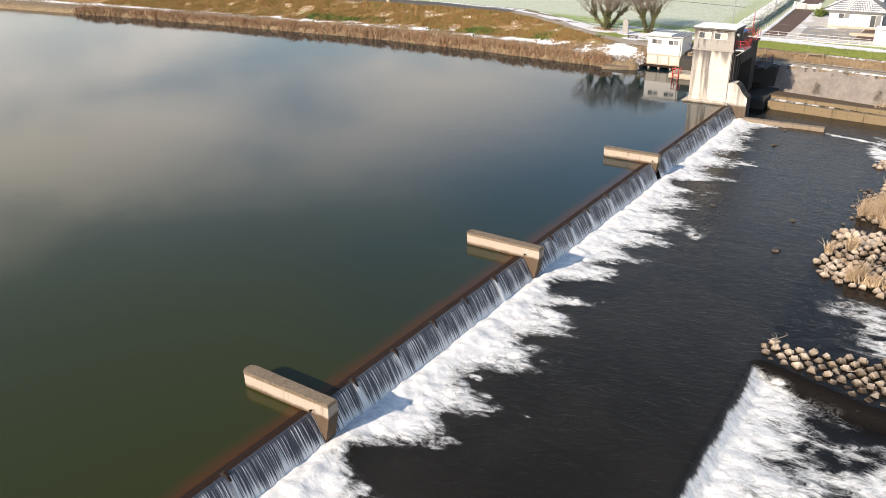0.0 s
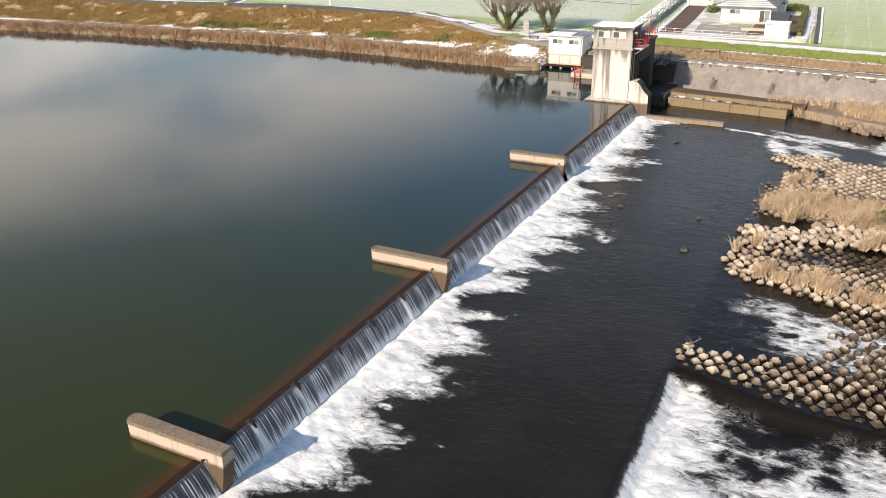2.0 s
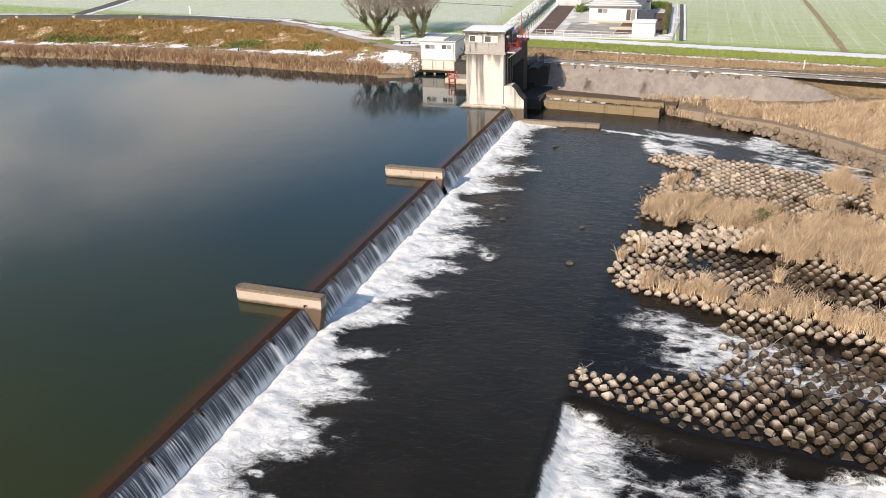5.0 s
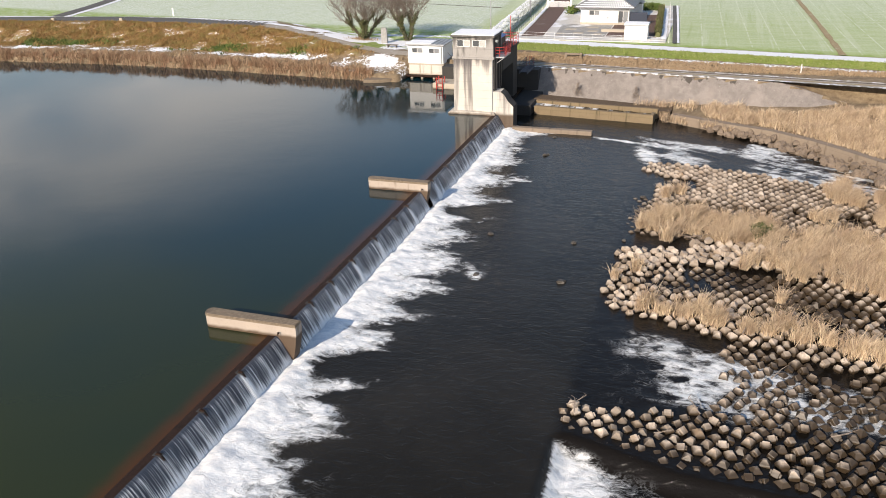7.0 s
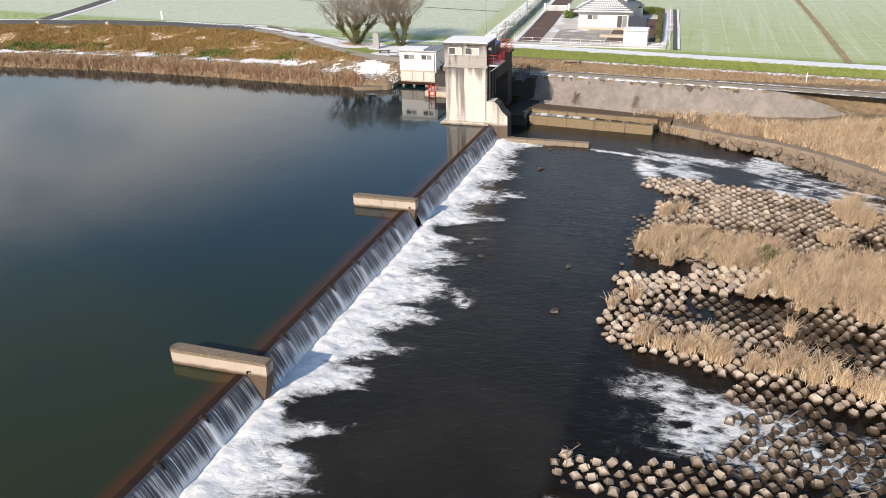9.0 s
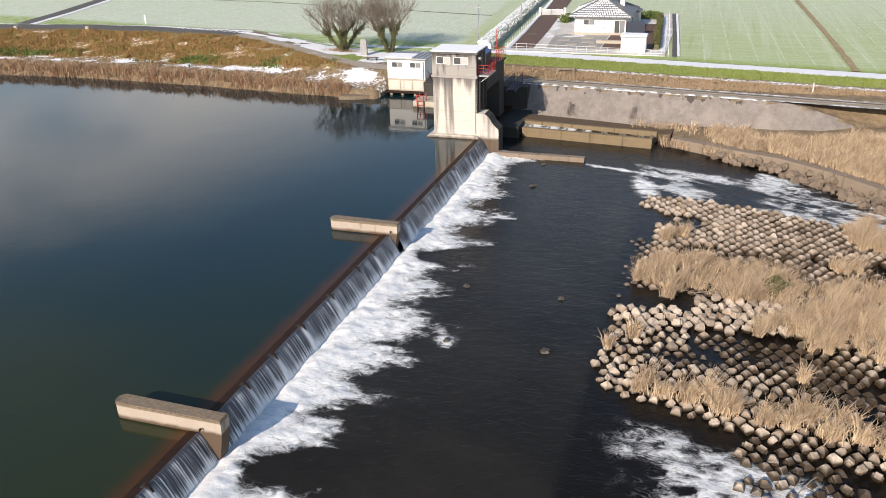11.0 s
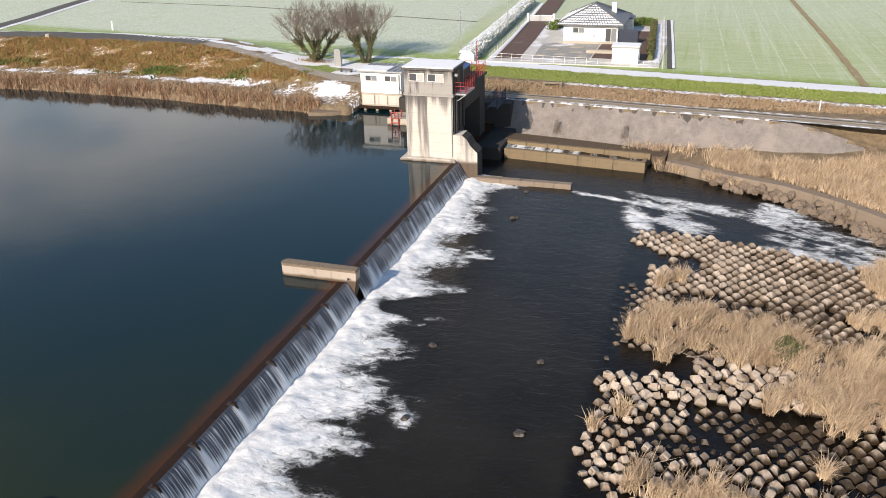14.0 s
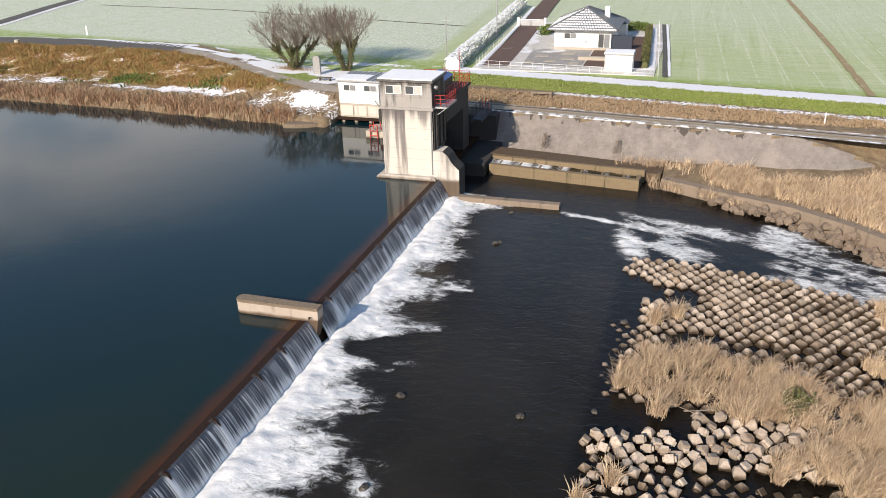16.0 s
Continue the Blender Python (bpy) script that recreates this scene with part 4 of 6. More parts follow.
railing(deck, [(-1.4, 126.0, 6.22), (-1.4, 133.5, 6.22), (-6.0, 133.5, 6.22), (-6.0, 126.0, 6.22)], 1.05, M_RED, 0.8, "red_railing", 3)
part("mast", rod((-2.2, 132.8, 6.2), (-2.2, 132.8, 9.4), 0.04), M_RED, deck, "thin red mast")
# footbridge from the track to the gate pier
bridge = thing("footbridge", (-0.7, 135.4, 2.3), "dark blue steel footbridge with red handrails behind the gate tower", "footbridge")
for k in range(14):
    part("deck_plank", box(-1.25, -0.25, 133.42 + k * 0.3, 133.68 + k * 0.3, 2.52, 2.57, 0.008), M_NAVY, bridge)
for xx in (-1.25, -0.25):
    part("girder", box(xx - 0.05, xx + 0.05, 133.4, 137.6, 2.3, 2.52, 0.01), M_NAVY, bridge)
    railing(bridge, [(xx, 133.5, 2.57), (xx, 137.5, 2.57)], 1.05, M_NAVY, 0.5, "handrail", 2)
for k in range(4):
    part("gate_bar", rod((-1.2 + k * 0.3, 137.6, 2.57), (-1.2 + k * 0.3, 137.6, 3.75), 0.03), M_RED, bridge, "red gate bar")

# ---- pump house ----
pump = thing("pump_house", (-15.5, 141, 0), "white pump house on a concrete deck over the water", "pump house")
part("wall", box(-18.0, -13.0, 139.2, 143.4, 1.95, 4.4, 0.02), M_WHITE, pump)
part("base", box(-17.9, -12.9, 138.98, 143.4, 0.5, 1.93, 0.02), M_CONC, pump)
for k in range(3):
    x = -17.75 + k * 1.62
    part("panel", box(x, x + 1.45, 138.9, 138.97, 0.68, 1.8, 0.02), M_TOWER, pump, "pale concrete infill panel")
part("deck_slab", box(-18.2, -12.2, 138.4, 143.4, 0.28, 0.5, 0.02), M_WETCONC, pump)
for x in (-17.4, -15.9, -14.2, -12.8):
    part("deck_pier", box(x - 0.16, x + 0.16, 138.6, 142.8, -2.5, 0.28, 0.02), M_CONC, pump)
part("roof", box(-18.25, -12.75, 138.9, 143.6, 4.4, 4.56, 0.02), M_GREY, pump)
for k in range(9):
    part("roof_rib", box(-18.2 + k * 0.61, -18.12 + k * 0.61, 138.92, 143.55, 4.56, 4.62), M_GREY, pump)
part("roof_snow", box(-18.15, -14.6, 139.0, 141.6, 4.563, 4.68, 0.04), M_SNOW, pump, "patch of snow on the roof")
window(pump, -17.35, -15.95, 139.18, 3.4, 3.98)
window(pump, -14.95, -13.55, 139.18, 3.4, 3.98)
part("vent_pipe", rod((-13.2, 139.1, 2.0), (-13.2, 139.1, 4.2), 0.05), M_GREY, pump)
screen = thing("gauge_screen", (-11.4, 134, 0), "rusty red steel gauge frame in the water", "frame")
for yy, xx in ((133.2, -12.0), (133.2, -11.2), (134.2, -12.0), (134.2, -11.2)):
    part("post", rod((xx, yy, -2.5), (xx, yy, 1.5), 0.06), M_RED, screen)
for z in (0.3, 0.8, 1.4):
    part("crossbar", rod((-12.0, 133.2, z), (-11.2, 133.2, z), 0.05), M_RED, screen)

# rounded concrete apron beside the pump house
bm = bmesh.new()
edge = [(-22.9 + 4.7 * math.sin(k * math.pi / 20), 138.5 - 3.7 * math.cos(k * math.pi / 20)) for k in range(11)] + [(-18.2, 141.0), (-23.0, 141.0)]
lo = [bm.verts.new((a, b, -2.5)) for a, b in edge]
hi = [bm.verts.new((a, b, 0.42)) for a, b in edge]
bm.faces.new(lo[::-1]), bm.faces.new(hi)
for k in range(len(edge)):
    bm.faces.new((lo[k], lo[(k + 1) % len(edge)], hi[(k + 1) % len(edge)], hi[k]))
bmesh.ops.recalc_face_normals(bm, faces=bm.faces)
apron = tagged(part("quay_apron", bm, M_PIERTOP), "rounded concrete quay apron with snow on it", "quay", kind="structure")
post = tagged(part("gauge_post", rod((-20.3, 136.6, 0.4), (-20.3, 136.6, 2.3), 0.035), M_GREY), "thin steel post on the quay", "post")

# ---- far bank below the weir ----
M_MOSS = concrete("mossy_concrete", (0.20, 0.15, 0.09), (0.045, 0.04, 0.018), 0.9, wet=(-2.0, 0.4))
M_LOWCONC = concrete("river_worn_concrete", (0.23, 0.18, 0.135), (0.09, 0.065, 0.045), 0.85, wet=(-2.0, 0.4))
sill = tagged(part("low_sill", prism([(121.75, -2.6), (121.75, -1.2), (121.85, -1.12), (122.5, -1.12), (122.6, -1.2), (122.6, -2.6)], 0.72, 9.6, 0.03, axis="x"), M_LOWCONC), "low concrete sill standing in the tailwater", "sill", kind="structure")
ladder = thing("fish_ladder", (8, 130, -2), "mossy concrete fish ladder with stepped running water", "fish ladder", kind="structure")
A0, A1 = (1.6, 129.7), (15.6, 128.1)
B0, B1 = (1.2, 134.1), (17.6, 132.3)
part("front_wall", ribbon([A0, A1], 0.5, -2.6, -0.55, 0.03), M_MOSS, ladder)
part("end_wall", ribbon([(15.4, 128.2), (15.5, 129.6)], 0.4, -2.6, -0.62, 0.02), M_MOSS, ladder)
part("back_wall", ribbon([(0.9, 131.9), (15.9, 130.5)], 0.4, -2.6, -0.42, 0.03), M_MOSS, ladder)
part("ledge", ribbon([(1.0, 133.2), (9.0, 132.6), (17.4, 131.7)], 2.3, -2.6, (-0.30, -0.5, -0.75), 0.03), M_DIRT, ladder, "silt-covered ledge")
# landing coloured near-black for the tower's shade
part("landing", box(-1.4, 1.3, 128.6, 136.2, -2.6, -0.35, 0.03), M_SHADEBLACK, ladder)
for k in range(7):
    x = 2.4 + k * 1.95
    y = 130.75 - 0.105 * x
    part("baffle", box(x - 0.1, x + 0.1, y - 0.95, y + 0.95, -2.4, -0.74 - 0.022 * k, 0.02), M_MOSS, ladder)
run = sheet("ladder_water", np.arange(1.4, 15.4, 0.15), np.arange(-1.0, 1.01, 0.2), lambda X, Y: -0.72 - 0.014 * X + 0.12 * (fbm(X * 1.4, Y * 2.0) - 0.5), M_TAIL,
            {"foam": lambda X, Y: np.clip(np.cos((X - 2.75) / 1.95 * 2 * math.pi) * 0.3 + 0.62 * smooth(11.0, 6.0, X), 0, 0.9)})
for v in run.data.vertices:
    v.co.y += 130.85 - 0.105 * v.co.x
tagged(run, "white water stepping down the fish ladder", "water", kind="structure")

n = Nodes("revetment_stone")
cells = n.t.nodes.new("ShaderNodeTexVoronoi")
cells.feature = "DISTANCE_TO_EDGE"
cells.inputs["Scale"].default_value = 4.2
n.t.links.new(n.stretch((1.0, 1.0, 1.25)), cells.inputs["Vector"])
joint = n.span(cells.outputs["Distance"], 0.0, 0.09)
c = n.mix(n.span(n.noise(1.4, 6), 0.3, 0.7), (0.20, 0.175, 0.16), (0.27, 0.24, 0.22))
c = n.mix(n.span(joint, 0, 1, 0.55, 1.0), (0.13, 0.115, 0.10), c)
c = n.mix(n.span(n.noise(0.4, 4), 0.5, 0.75, 0, 0.6), c, (0.31, 0.27, 0.24))
hang = n.math("SUBTRACT", n.noise(1.0, 4, 0.6, n.stretch((1.3, 1.3, 0.12))), n.span(n.axis("Z"), 2.3, 0.6, 0, 0.45))
c = n.mix(n.span(hang, 0.49, 0.56, 0, 0.85), c, (0.05, 0.042, 0.035))
c = n.mix(n.span(n.noise(7.0, 5), 0.66, 0.75, 0, 0.7), c, (0.62, 0.6, 0.57))
M_REVET = n.done(c, 0.9, 0, n.bump(joint, 0.5, 0.05))
verts, faces = [], []
line = list(np.arange(-0.6, 41, 0.8))
for x in line:
    drop = 2.0 * float(smooth(27.5, 38.0, x))
    yf = float(revetment_y(x))
    for dy, z in ((-0.25, -2.6), (0.0, -0.75), (1.05, 0.8 - drop * 0.5), (2.1, 2.2 - drop), (2.1, 2.26 - drop), (2.6, 2.26 - drop), (2.6, -2.6)):
        verts.append((x, yf + dy, z))
for k in range(len(line) - 1):
    for j in range(6):
        faces.append((k * 7 + j, (k + 1) * 7 + j, (k + 1) * 7 + j + 1, k * 7 + j + 1))
wall = mesh_object("wall_north", verts, faces, M_REVET)
tagged(wall, "sloping grey stone river wall with dark drip stains", "wall", kind="structure")
coping = tagged(part("wall_coping", ribbon([(x, float(revetment_y(x)) + 2.3) for x in np.arange(-0.5, 28.0, 1.5)], 0.3, 2.15, 2.34, 0.02), M_PATCHSNOW), "snow-covered coping along the river wall", "coping", kind="structure")
lowline = [(x, float(low_wall_y(x))) for x in (17.6, 20.0, 23.4, 25.6, 27.9, 30.0, 32.0, 34.5, 38.0)]
low = tagged(part("low_bank_wall", ribbon(lowline, 0.9, -2.6, -0.6, 0.03), M_LOWCONC), "low weathered concrete bank wall", "wall", kind="structure")

# ---- tracks, fields, yard ----
def strip(name, points, width, z, material, label, category="road", wob=0.0):
    """A flat way laid on the ground along (x, y)."""
    bm = bmesh.new()
    dense = []
    for a, b in zip(points, points[1:]):
        m = max(int((Vector(b) - Vector(a)).length / 1.0), 1)
        dense += [Vector(a).lerp(Vector(b), k / m) for k in range(m)]
    dense.append(Vector(points[-1]))
    rows = []
    for k, p in enumerate(dense):
        d = (dense[min(k + 1, len(dense) - 1)] - dense[max(k - 1, 0)]).normalized()
        nn = Vector((-d.y, d.x))
        w = width * 0.5 * (1 + wob * (float(value_noise(k * 0.37, len(points) * 3.1)) - 0.5))
        row = []
        for s in (-1, -0.4, 0.4, 1):
            q = p + nn * w * s
            zz = z if z is not None else float(land(np.array([q.x]), np.array([q.y]))[0]) + 0.05
            row.append(bm.verts.new((q.x, q.y, zz)))
        rows.append(row)
    for r, s in zip(rows, rows[1:]):
        for k in range(3):
            bm.faces.new((r[k], s[k], s[k + 1], r[k + 1]))
    bmesh.ops.recalc_face_normals(bm, faces=bm.faces)
    for f in bm.faces:
        if f.normal.z < 0:
            f.normal_flip()
    return tagged(part(name, bm, material), label, category, kind="structure")


def track_y(x):
    return 139.75 - 0.13 * x


strip("track", [(x, track_y(x)) for x in range(-12, 62, 3)], 2.3, 2.36, M_GRAVEL, "gravel track along the top of the river wall", wob=0.1)
strip("track_rut", [(x, track_y(x) - 0.35) for x in range(-12, 62, 3)], 0.4, 2.368, M_EARTHPATH, "worn earth rut in the gravel track", "rut", 0.5)
strip("track_rut_far", [(x, track_y(x) + 0.55) for x in range(-12, 62, 3)], 0.35, 2.368, M_DIRT, "dark wheel rut in the gravel track", "rut", 0.6)
strip("track_snow", [(x, track_y(x) - 1.25) for x in range(2, 60, 3)], 0.45, 2.372, M_PATCHSNOW, "line of old snow beside the track", "snow", 0.9)
strip("track_snow_far", [(x, track_y(x) + 1.2) for x in range(5, 60, 3)], 0.3, 2.372, M_PATCHSNOW, "line of old snow beside the track", "snow", 0.9)
crest_line = [(-150, 150.5), (-120, 154.5), (-95, 157.8), (-80, 158.8), (-66, 158.9), (-56, 157.8), (-50, 156.8), (-45, 154.9), (-39, 152.2), (-33, 149.0), (-28, 146.0), (-23, 144.0), (-19, 143.2)]
strip("dike_road", crest_line[:7], 4.6, None, M_ASPHALT, "worn asphalt road along the dike crest", wob=0.25)
strip("dike_path", crest_line[6:], 2.2, None, M_GRAVEL, "gravel path running down from the dike", wob=0.3)
strip("dike_road_snow", [(-150, 153.6), (-120, 157.6), (-95, 160.9), (-80, 162.0), (-68, 161.9), (-58, 159.9), (-50, 158.4), (-42, 156.6), (-34, 154.6)], 0.9, None, M_SNOW, "line of old snow along the dike road", "snow", 0.9)
strip("field_road", [(-101.5, 160.0), (-103.0, 166.0), (-107.0, 182.0), (-113.5, 202.0), (-124.0, 240.0)], 3.0, FIELD + 0.05, M_ASPHALT, "narrow asphalt farm road between the fields")
strip("field_road_snow", [(-99.4, 161.0), (-100.6, 166.0), (-104.6, 182.0), (-111.0, 202.0), (-121.4, 240.0)], 1.2, FIELD + 0.06, M_SNOW, "snow along the farm road", "snow", 0.6)
strip("field_ditch", [(-104, 206.6), (-71, 203.0), (-56.7, 199.4), (-18, 190.0)], 0.5, FIELD + 0.03, M_DIRT, "narrow dark ditch across the field", "ditch", 0.6)
strip("field_path", [(37.2, 151.6), (36.5, 178.0), (35.8, 196.0), (34.5, 229.0), (32.2, 290.0)], 0.8, FIELD + 0.03, M_EARTHPATH, "brown earth path across the field", "path", 0.6)
strip("driveway", [(-5.4, 159.6), (-6.3, 176.0), (-7.3, 190.0), (-9.2, 214.0), (-11.0, 240.0)], 3.3, FIELD + 0.06, M_BROWNPAVE, "brown paved driveway")
strip("driveway_edge", [(-7.5, 159.0), (-8.4, 176.0), (-9.4, 190.0), (-11.3, 214.0)], 0.6, FIELD + 0.07, M_SNOW, "snowy verge beside the driveway", "snow", 0.3)
strip("yard_walk", [(-2.7, 159.6), (-3.6, 172.0), (-3.9, 180.0)], 1.4, FIELD + 0.055, M_PAVE, "pale walk beside the driveway", "pavement")
yard_base = tagged(part("yard_base", box(-8.0, 14.6, 157.4, 196.0, FIELD - 0.3, FIELD + 0.02), M_PAVE), "pale snowy yard round the house", "yard", kind="structure")
yard = tagged(part("yard", box(-3.0, 5.4, 160.6, 172.0, FIELD - 0.2, FIELD + 0.05), M_YARD), "snow-dusted paved yard before the house", "yard", kind="structure")
walk_slab = tagged(part("yard_front_walk", box(-3.4, 14.6, 158.6, 160.5, FIELD - 0.2, FIELD + 0.045), M_PAVE), "pale walk along the front of the yard", "pavement", kind="structure")
garden = tagged(part("brown_yard", box(5.6, 13.0, 161.2, 184.0, FIELD - 0.2, FIELD + 0.048), M_BROWNPAVE), "brown paved side yard", "yard", kind="structure")
strip("side_lane", [(15.9, 156.8), (14.9, 175.0), (13.6, 196.0)], 0.6, FIELD + 0.05, M_ASPHALT, "grey concrete lane with a drain beside the yard")
strip("side_lane_edge", [(16.4, 157.0), (15.4, 175.0), (14.1, 196.0)], 0.35, FIELD + 0.06, M_SNOW, "snow along the lane", "snow", 0.5)

# ---- house ----
house = thing("house", (3.8, 176.5, FIELD), "single-storey white house with a grey tiled hip roof", "house")
HX0, HX1, HY0, HY1 = 0.0, 7.8, 172.2, 181.5
part("wall", box(HX0, HX1, HY0, HY1, FIELD - 0.1, 5.15, 0.02), M_WHITE, house)
part("plinth", box(HX0 - 0.06, HX1 + 0.06, HY0 - 0.06, HY1 + 0.06, FIELD - 0.1, FIELD + 0.35, 0.02), M_CONC, house)
window(house, 1.4, 3.0, HY0 - 0.01, 3.95, 4.65)
window(house, 6.1, 7.6, HY0 - 0.01, FIELD + 0.4, 4.6)
part("vent", box(4.3, 4.55, HY0 - 0.05, HY0, 3.4, 3.7, 0.01), M_GREY, house)


def hip_roof(parent, x0, x1, y0, y1, z0, z1, material, snow):
    ridge = (min(x1 - x0, y1 - y0)) / 2
    xm = (x0 + x1) / 2
    a, b, c4, d = (x0, y0, z0), (x1, y0, z0), (x1, y1, z0), (x0, y1, z0)
    r0, r1 = (xm, y0 + ridge, z1), (xm, y1 - ridge, z1)
    bm = bmesh.new()
    V = [bm.verts.new(p) for p in (a, b, c4, d, r0, r1)]
    low = [bm.verts.new((p[0], p[1], z0 - 0.14)) for p in (a, b, c4, d)]
    for f in ((0, 1, 4), (1, 2, 5, 4), (2, 3, 5), (3, 0, 4, 5)):
        bm.faces.new([V[k] for k in f])
    for k in range(4):
        bm.faces.new((low[k], low[(k + 1) % 4], V[(k + 1) % 4], V[k]))
    bm.faces.new(low[::-1])
    bmesh.ops.recalc_face_normals(bm, faces=bm.faces)
    roof = part("roof", bm, material, parent)
    for p, q in ((a, r0), (b, r0), (c4, r1), (d, r1), (r0, r1)):
        part("ridge_tile", rod(Vector(p) + Vector((0, 0, 0.03)), Vector(q) + Vector((0, 0, 0.05)), 0.14, sides=8), material, roof)
    # courses of tiles, each a flat bar across the slope, and snow lying between them
    bm2 = bmesh.new()

    def slope(p, q, s, t, rows_n):
        for k in range(rows_n):
            u0, u1 = k / rows_n, (k + 0.55) / rows_n
            A, B = Vector(p).lerp(Vector(s), u0), Vector(q).lerp(Vector(t), u0)
            C, D = Vector(q).lerp(Vector(t), u1), Vector(p).lerp(Vector(s), u1)
            nrm = (B - A).cross(D - A)
            if nrm.length < 1e-6:
                continue
            nrm.normalize()
            m = max(int((B - A).length / 0.36), 1)
            for j in range(m):
                if (B - A).length < 0.5:
                    break
                f0, f1 = (j + 0.12) / m, (j + 0.82) / m
                quad = [A.lerp(B, f0), A.lerp(B, f1), D.lerp(C, f1), D.lerp(C, f0)]
                base = [bm2.verts.new(v + nrm * 0.004) for v in quad]
                top = [bm2.verts.new(v.lerp(sum(quad, Vector()) / 4, 0.2) + nrm * 0.06) for v in quad]
                bm2.faces.new(top)
                for i in range(4):
                    bm2.faces.new((base[i], base[(i + 1) % 4], top[(i + 1) % 4], top[i]))
    slope(a, b, r0, r0, 9)
    slope(d, a, r1, r0, 9)
    bmesh.ops.recalc_face_normals(bm2, faces=bm2.faces)
    tagged(part("snow_on_tiles", bm2, snow, roof), "snow lying in the courses of the tiles", kind="stuff")
    return roof


hip_roof(house, HX0 - 0.9, HX1 + 0.9, HY0 - 0.9, HY1 + 0.9, 5.25, 7.5, M_TILE, M_SNOW)
part("chimney", box(6.2, 6.9, 177.2, 178.0, 5.6, 7.6, 0.03), M_WHITE, house, "small white chimney")
part("wing_wall", box(6.0, 8.9, 181.6, 184.6, FIELD - 0.1, 4.6, 0.02), M_WHITE, house)
part("wing_roof", prism([(5.7, 4.6), (7.4, 5.4), (9.2, 4.6)], 181.4, 185.0, 0.03), M_TILE, house)
part("porch_wall", box(7.86, 10.6, 172.6, 173.0, FIELD - 0.1, 4.4, 0.02), M_NAVY, house, "dark blue side screen")

shed = thing("shed", (10.2, 159.6, FIELD), "small white flat-roofed shed", "shed")
part("wall", box(8.6, 11.9, 158.7, 161.0, FIELD - 0.1, 4.45, 0.02), M_WHITE, shed)
part("roof", box(8.45, 12.05, 158.55, 161.15, 4.45, 4.6, 0.03), M_GREY, shed)
part("roof_snow", box(8.5, 12.0, 158.6, 161.1, 4.603, 4.72, 0.04), M_SNOW, shed, "snow on the shed roof")


def fence(points, height, material, label, gap=1.4, bars=2):
    ob = thing("yard_fence", (*points[0], FIELD), label, "fence", "fences round the yard")
    railing(ob, [(x, y, FIELD + 0.05) for x, y in points], height, material, gap, "fence", bars, 0.02)
    return ob


fence([(-7.3, 158.4), (14.2, 156.4)], 0.85, M_WHITE, "low white fence along the front of the yard")
fence([(-7.7, 159.0), (-8.9, 182.0), (-9.8, 196.0)], 0.95, M_WHITE, "white fence beside the driveway", 2.0)
fence([(15.1, 156.6), (14.1, 175.0), (12.9, 195.0)], 0.8, M_WHITE, "white fence along the side lane", 1.6)
gate_post = thing("driveway_gate", (-7.5, 191.5, FIELD), "pale sliding gate across the driveway", "gate")
part("gate_panel", box(-9.0, -5.2, 191.4, 191.5, FIELD + 0.1, FIELD + 1.1, 0.02), M_ALU, gate_post)
for x in (-9.3, -4.9):
    part("gate_pillar", box(x - 0.2, x + 0.2, 191.2, 191.6, FIELD, FIELD + 1.4, 0.03), M_WHITE, gate_post)

pole = thing("utility_pole", (-11.9, 159.7, FIELD), "slim grey utility pole beside the hedge", "pole")
part("shaft", rod((-11.9, 159.7, FIELD - 0.2), (-11.9, 159.7, 8.4), 0.09, sides=10, r2=0.06), M_GREY, pole)
part("crossarm", box(-12.5, -11.3, 159.65, 159.75, 7.9, 7.98, 0.01), M_GREY, pole)
pole2 = thing("utility_pole", (-10.2, 180.0, FIELD), "slim grey utility pole beside the driveway", "pole")
part("shaft", rod((-10.2, 180.0, FIELD - 0.2), (-10.2, 180.0, 10.0), 0.12, sides=10, r2=0.08), M_GREY, pole2)
marker = tagged(part("marker_post", rod((31.3, 139.2, 2.2), (31.3, 139.2, 3.5), 0.06), M_WHITE), "white marker post beside the track", "post")
culvert = thing("culvert_head", (3.6, 147.5, 2.3), "small concrete culvert head in the grass slope", "culvert")
for x in (2.6, 4.6):
    part("side_post", box(x - 0.15, x + 0.15, 144.3, 144.7, 2.0, 3.0, 0.02), M_STONE, culvert)
part("lintel", box(2.75, 4.45, 144.35, 144.65, 2.75, 2.95, 0.02), M_STONE, culvert)
monument = tagged(part("stone_monument", prism([(-26.4, 2.0), (-26.4, 4.5), (-26.25, 4.75), (-25.6, 4.75), (-25.45, 4.5), (-25.45, 2.0)], 150.1, 150.45, 0.05), M_GREYSTONE), "upright grey stone slab monument beside the trees", "monument")
bench = thing("low_bench", (-23.6, 147.2, FIELD), "low dark wooden bench on the snowy grass", "bench")
part("seat", box(-24.4, -22.6, 147.0, 147.5, FIELD + 0.35, FIELD + 0.45, 0.02), M_BARK, bench)
for x in (-24.2, -22.9):
    part("leg", box(x, x + 0.12, 147.05, 147.45, FIELD - 0.1, FIELD + 0.35, 0.01), M_BARK, bench)
for x, y in ((-78.1, 156.3), (-92.0, 155.2), (-104.0, 153.8)):
    b = tagged(part("kerb_stone", box(x - 0.35, x + 0.35, y - 0.3, y + 0.3, float(land(np.array([x]), np.array([y]))[0]) - 0.2, float(land(np.array([x]), np.array([y]))[0]) + 0.6, 0.08), M_CONC), "pale concrete marker stone beside the dike road", "marker stone", "marker stones")
sign = tagged(part("field_stake", box(-79.15, -78.85, 172.2, 172.3, 2.3, 3.9, 0.01), M_WHITE), "white stake standing in the field", "stake")


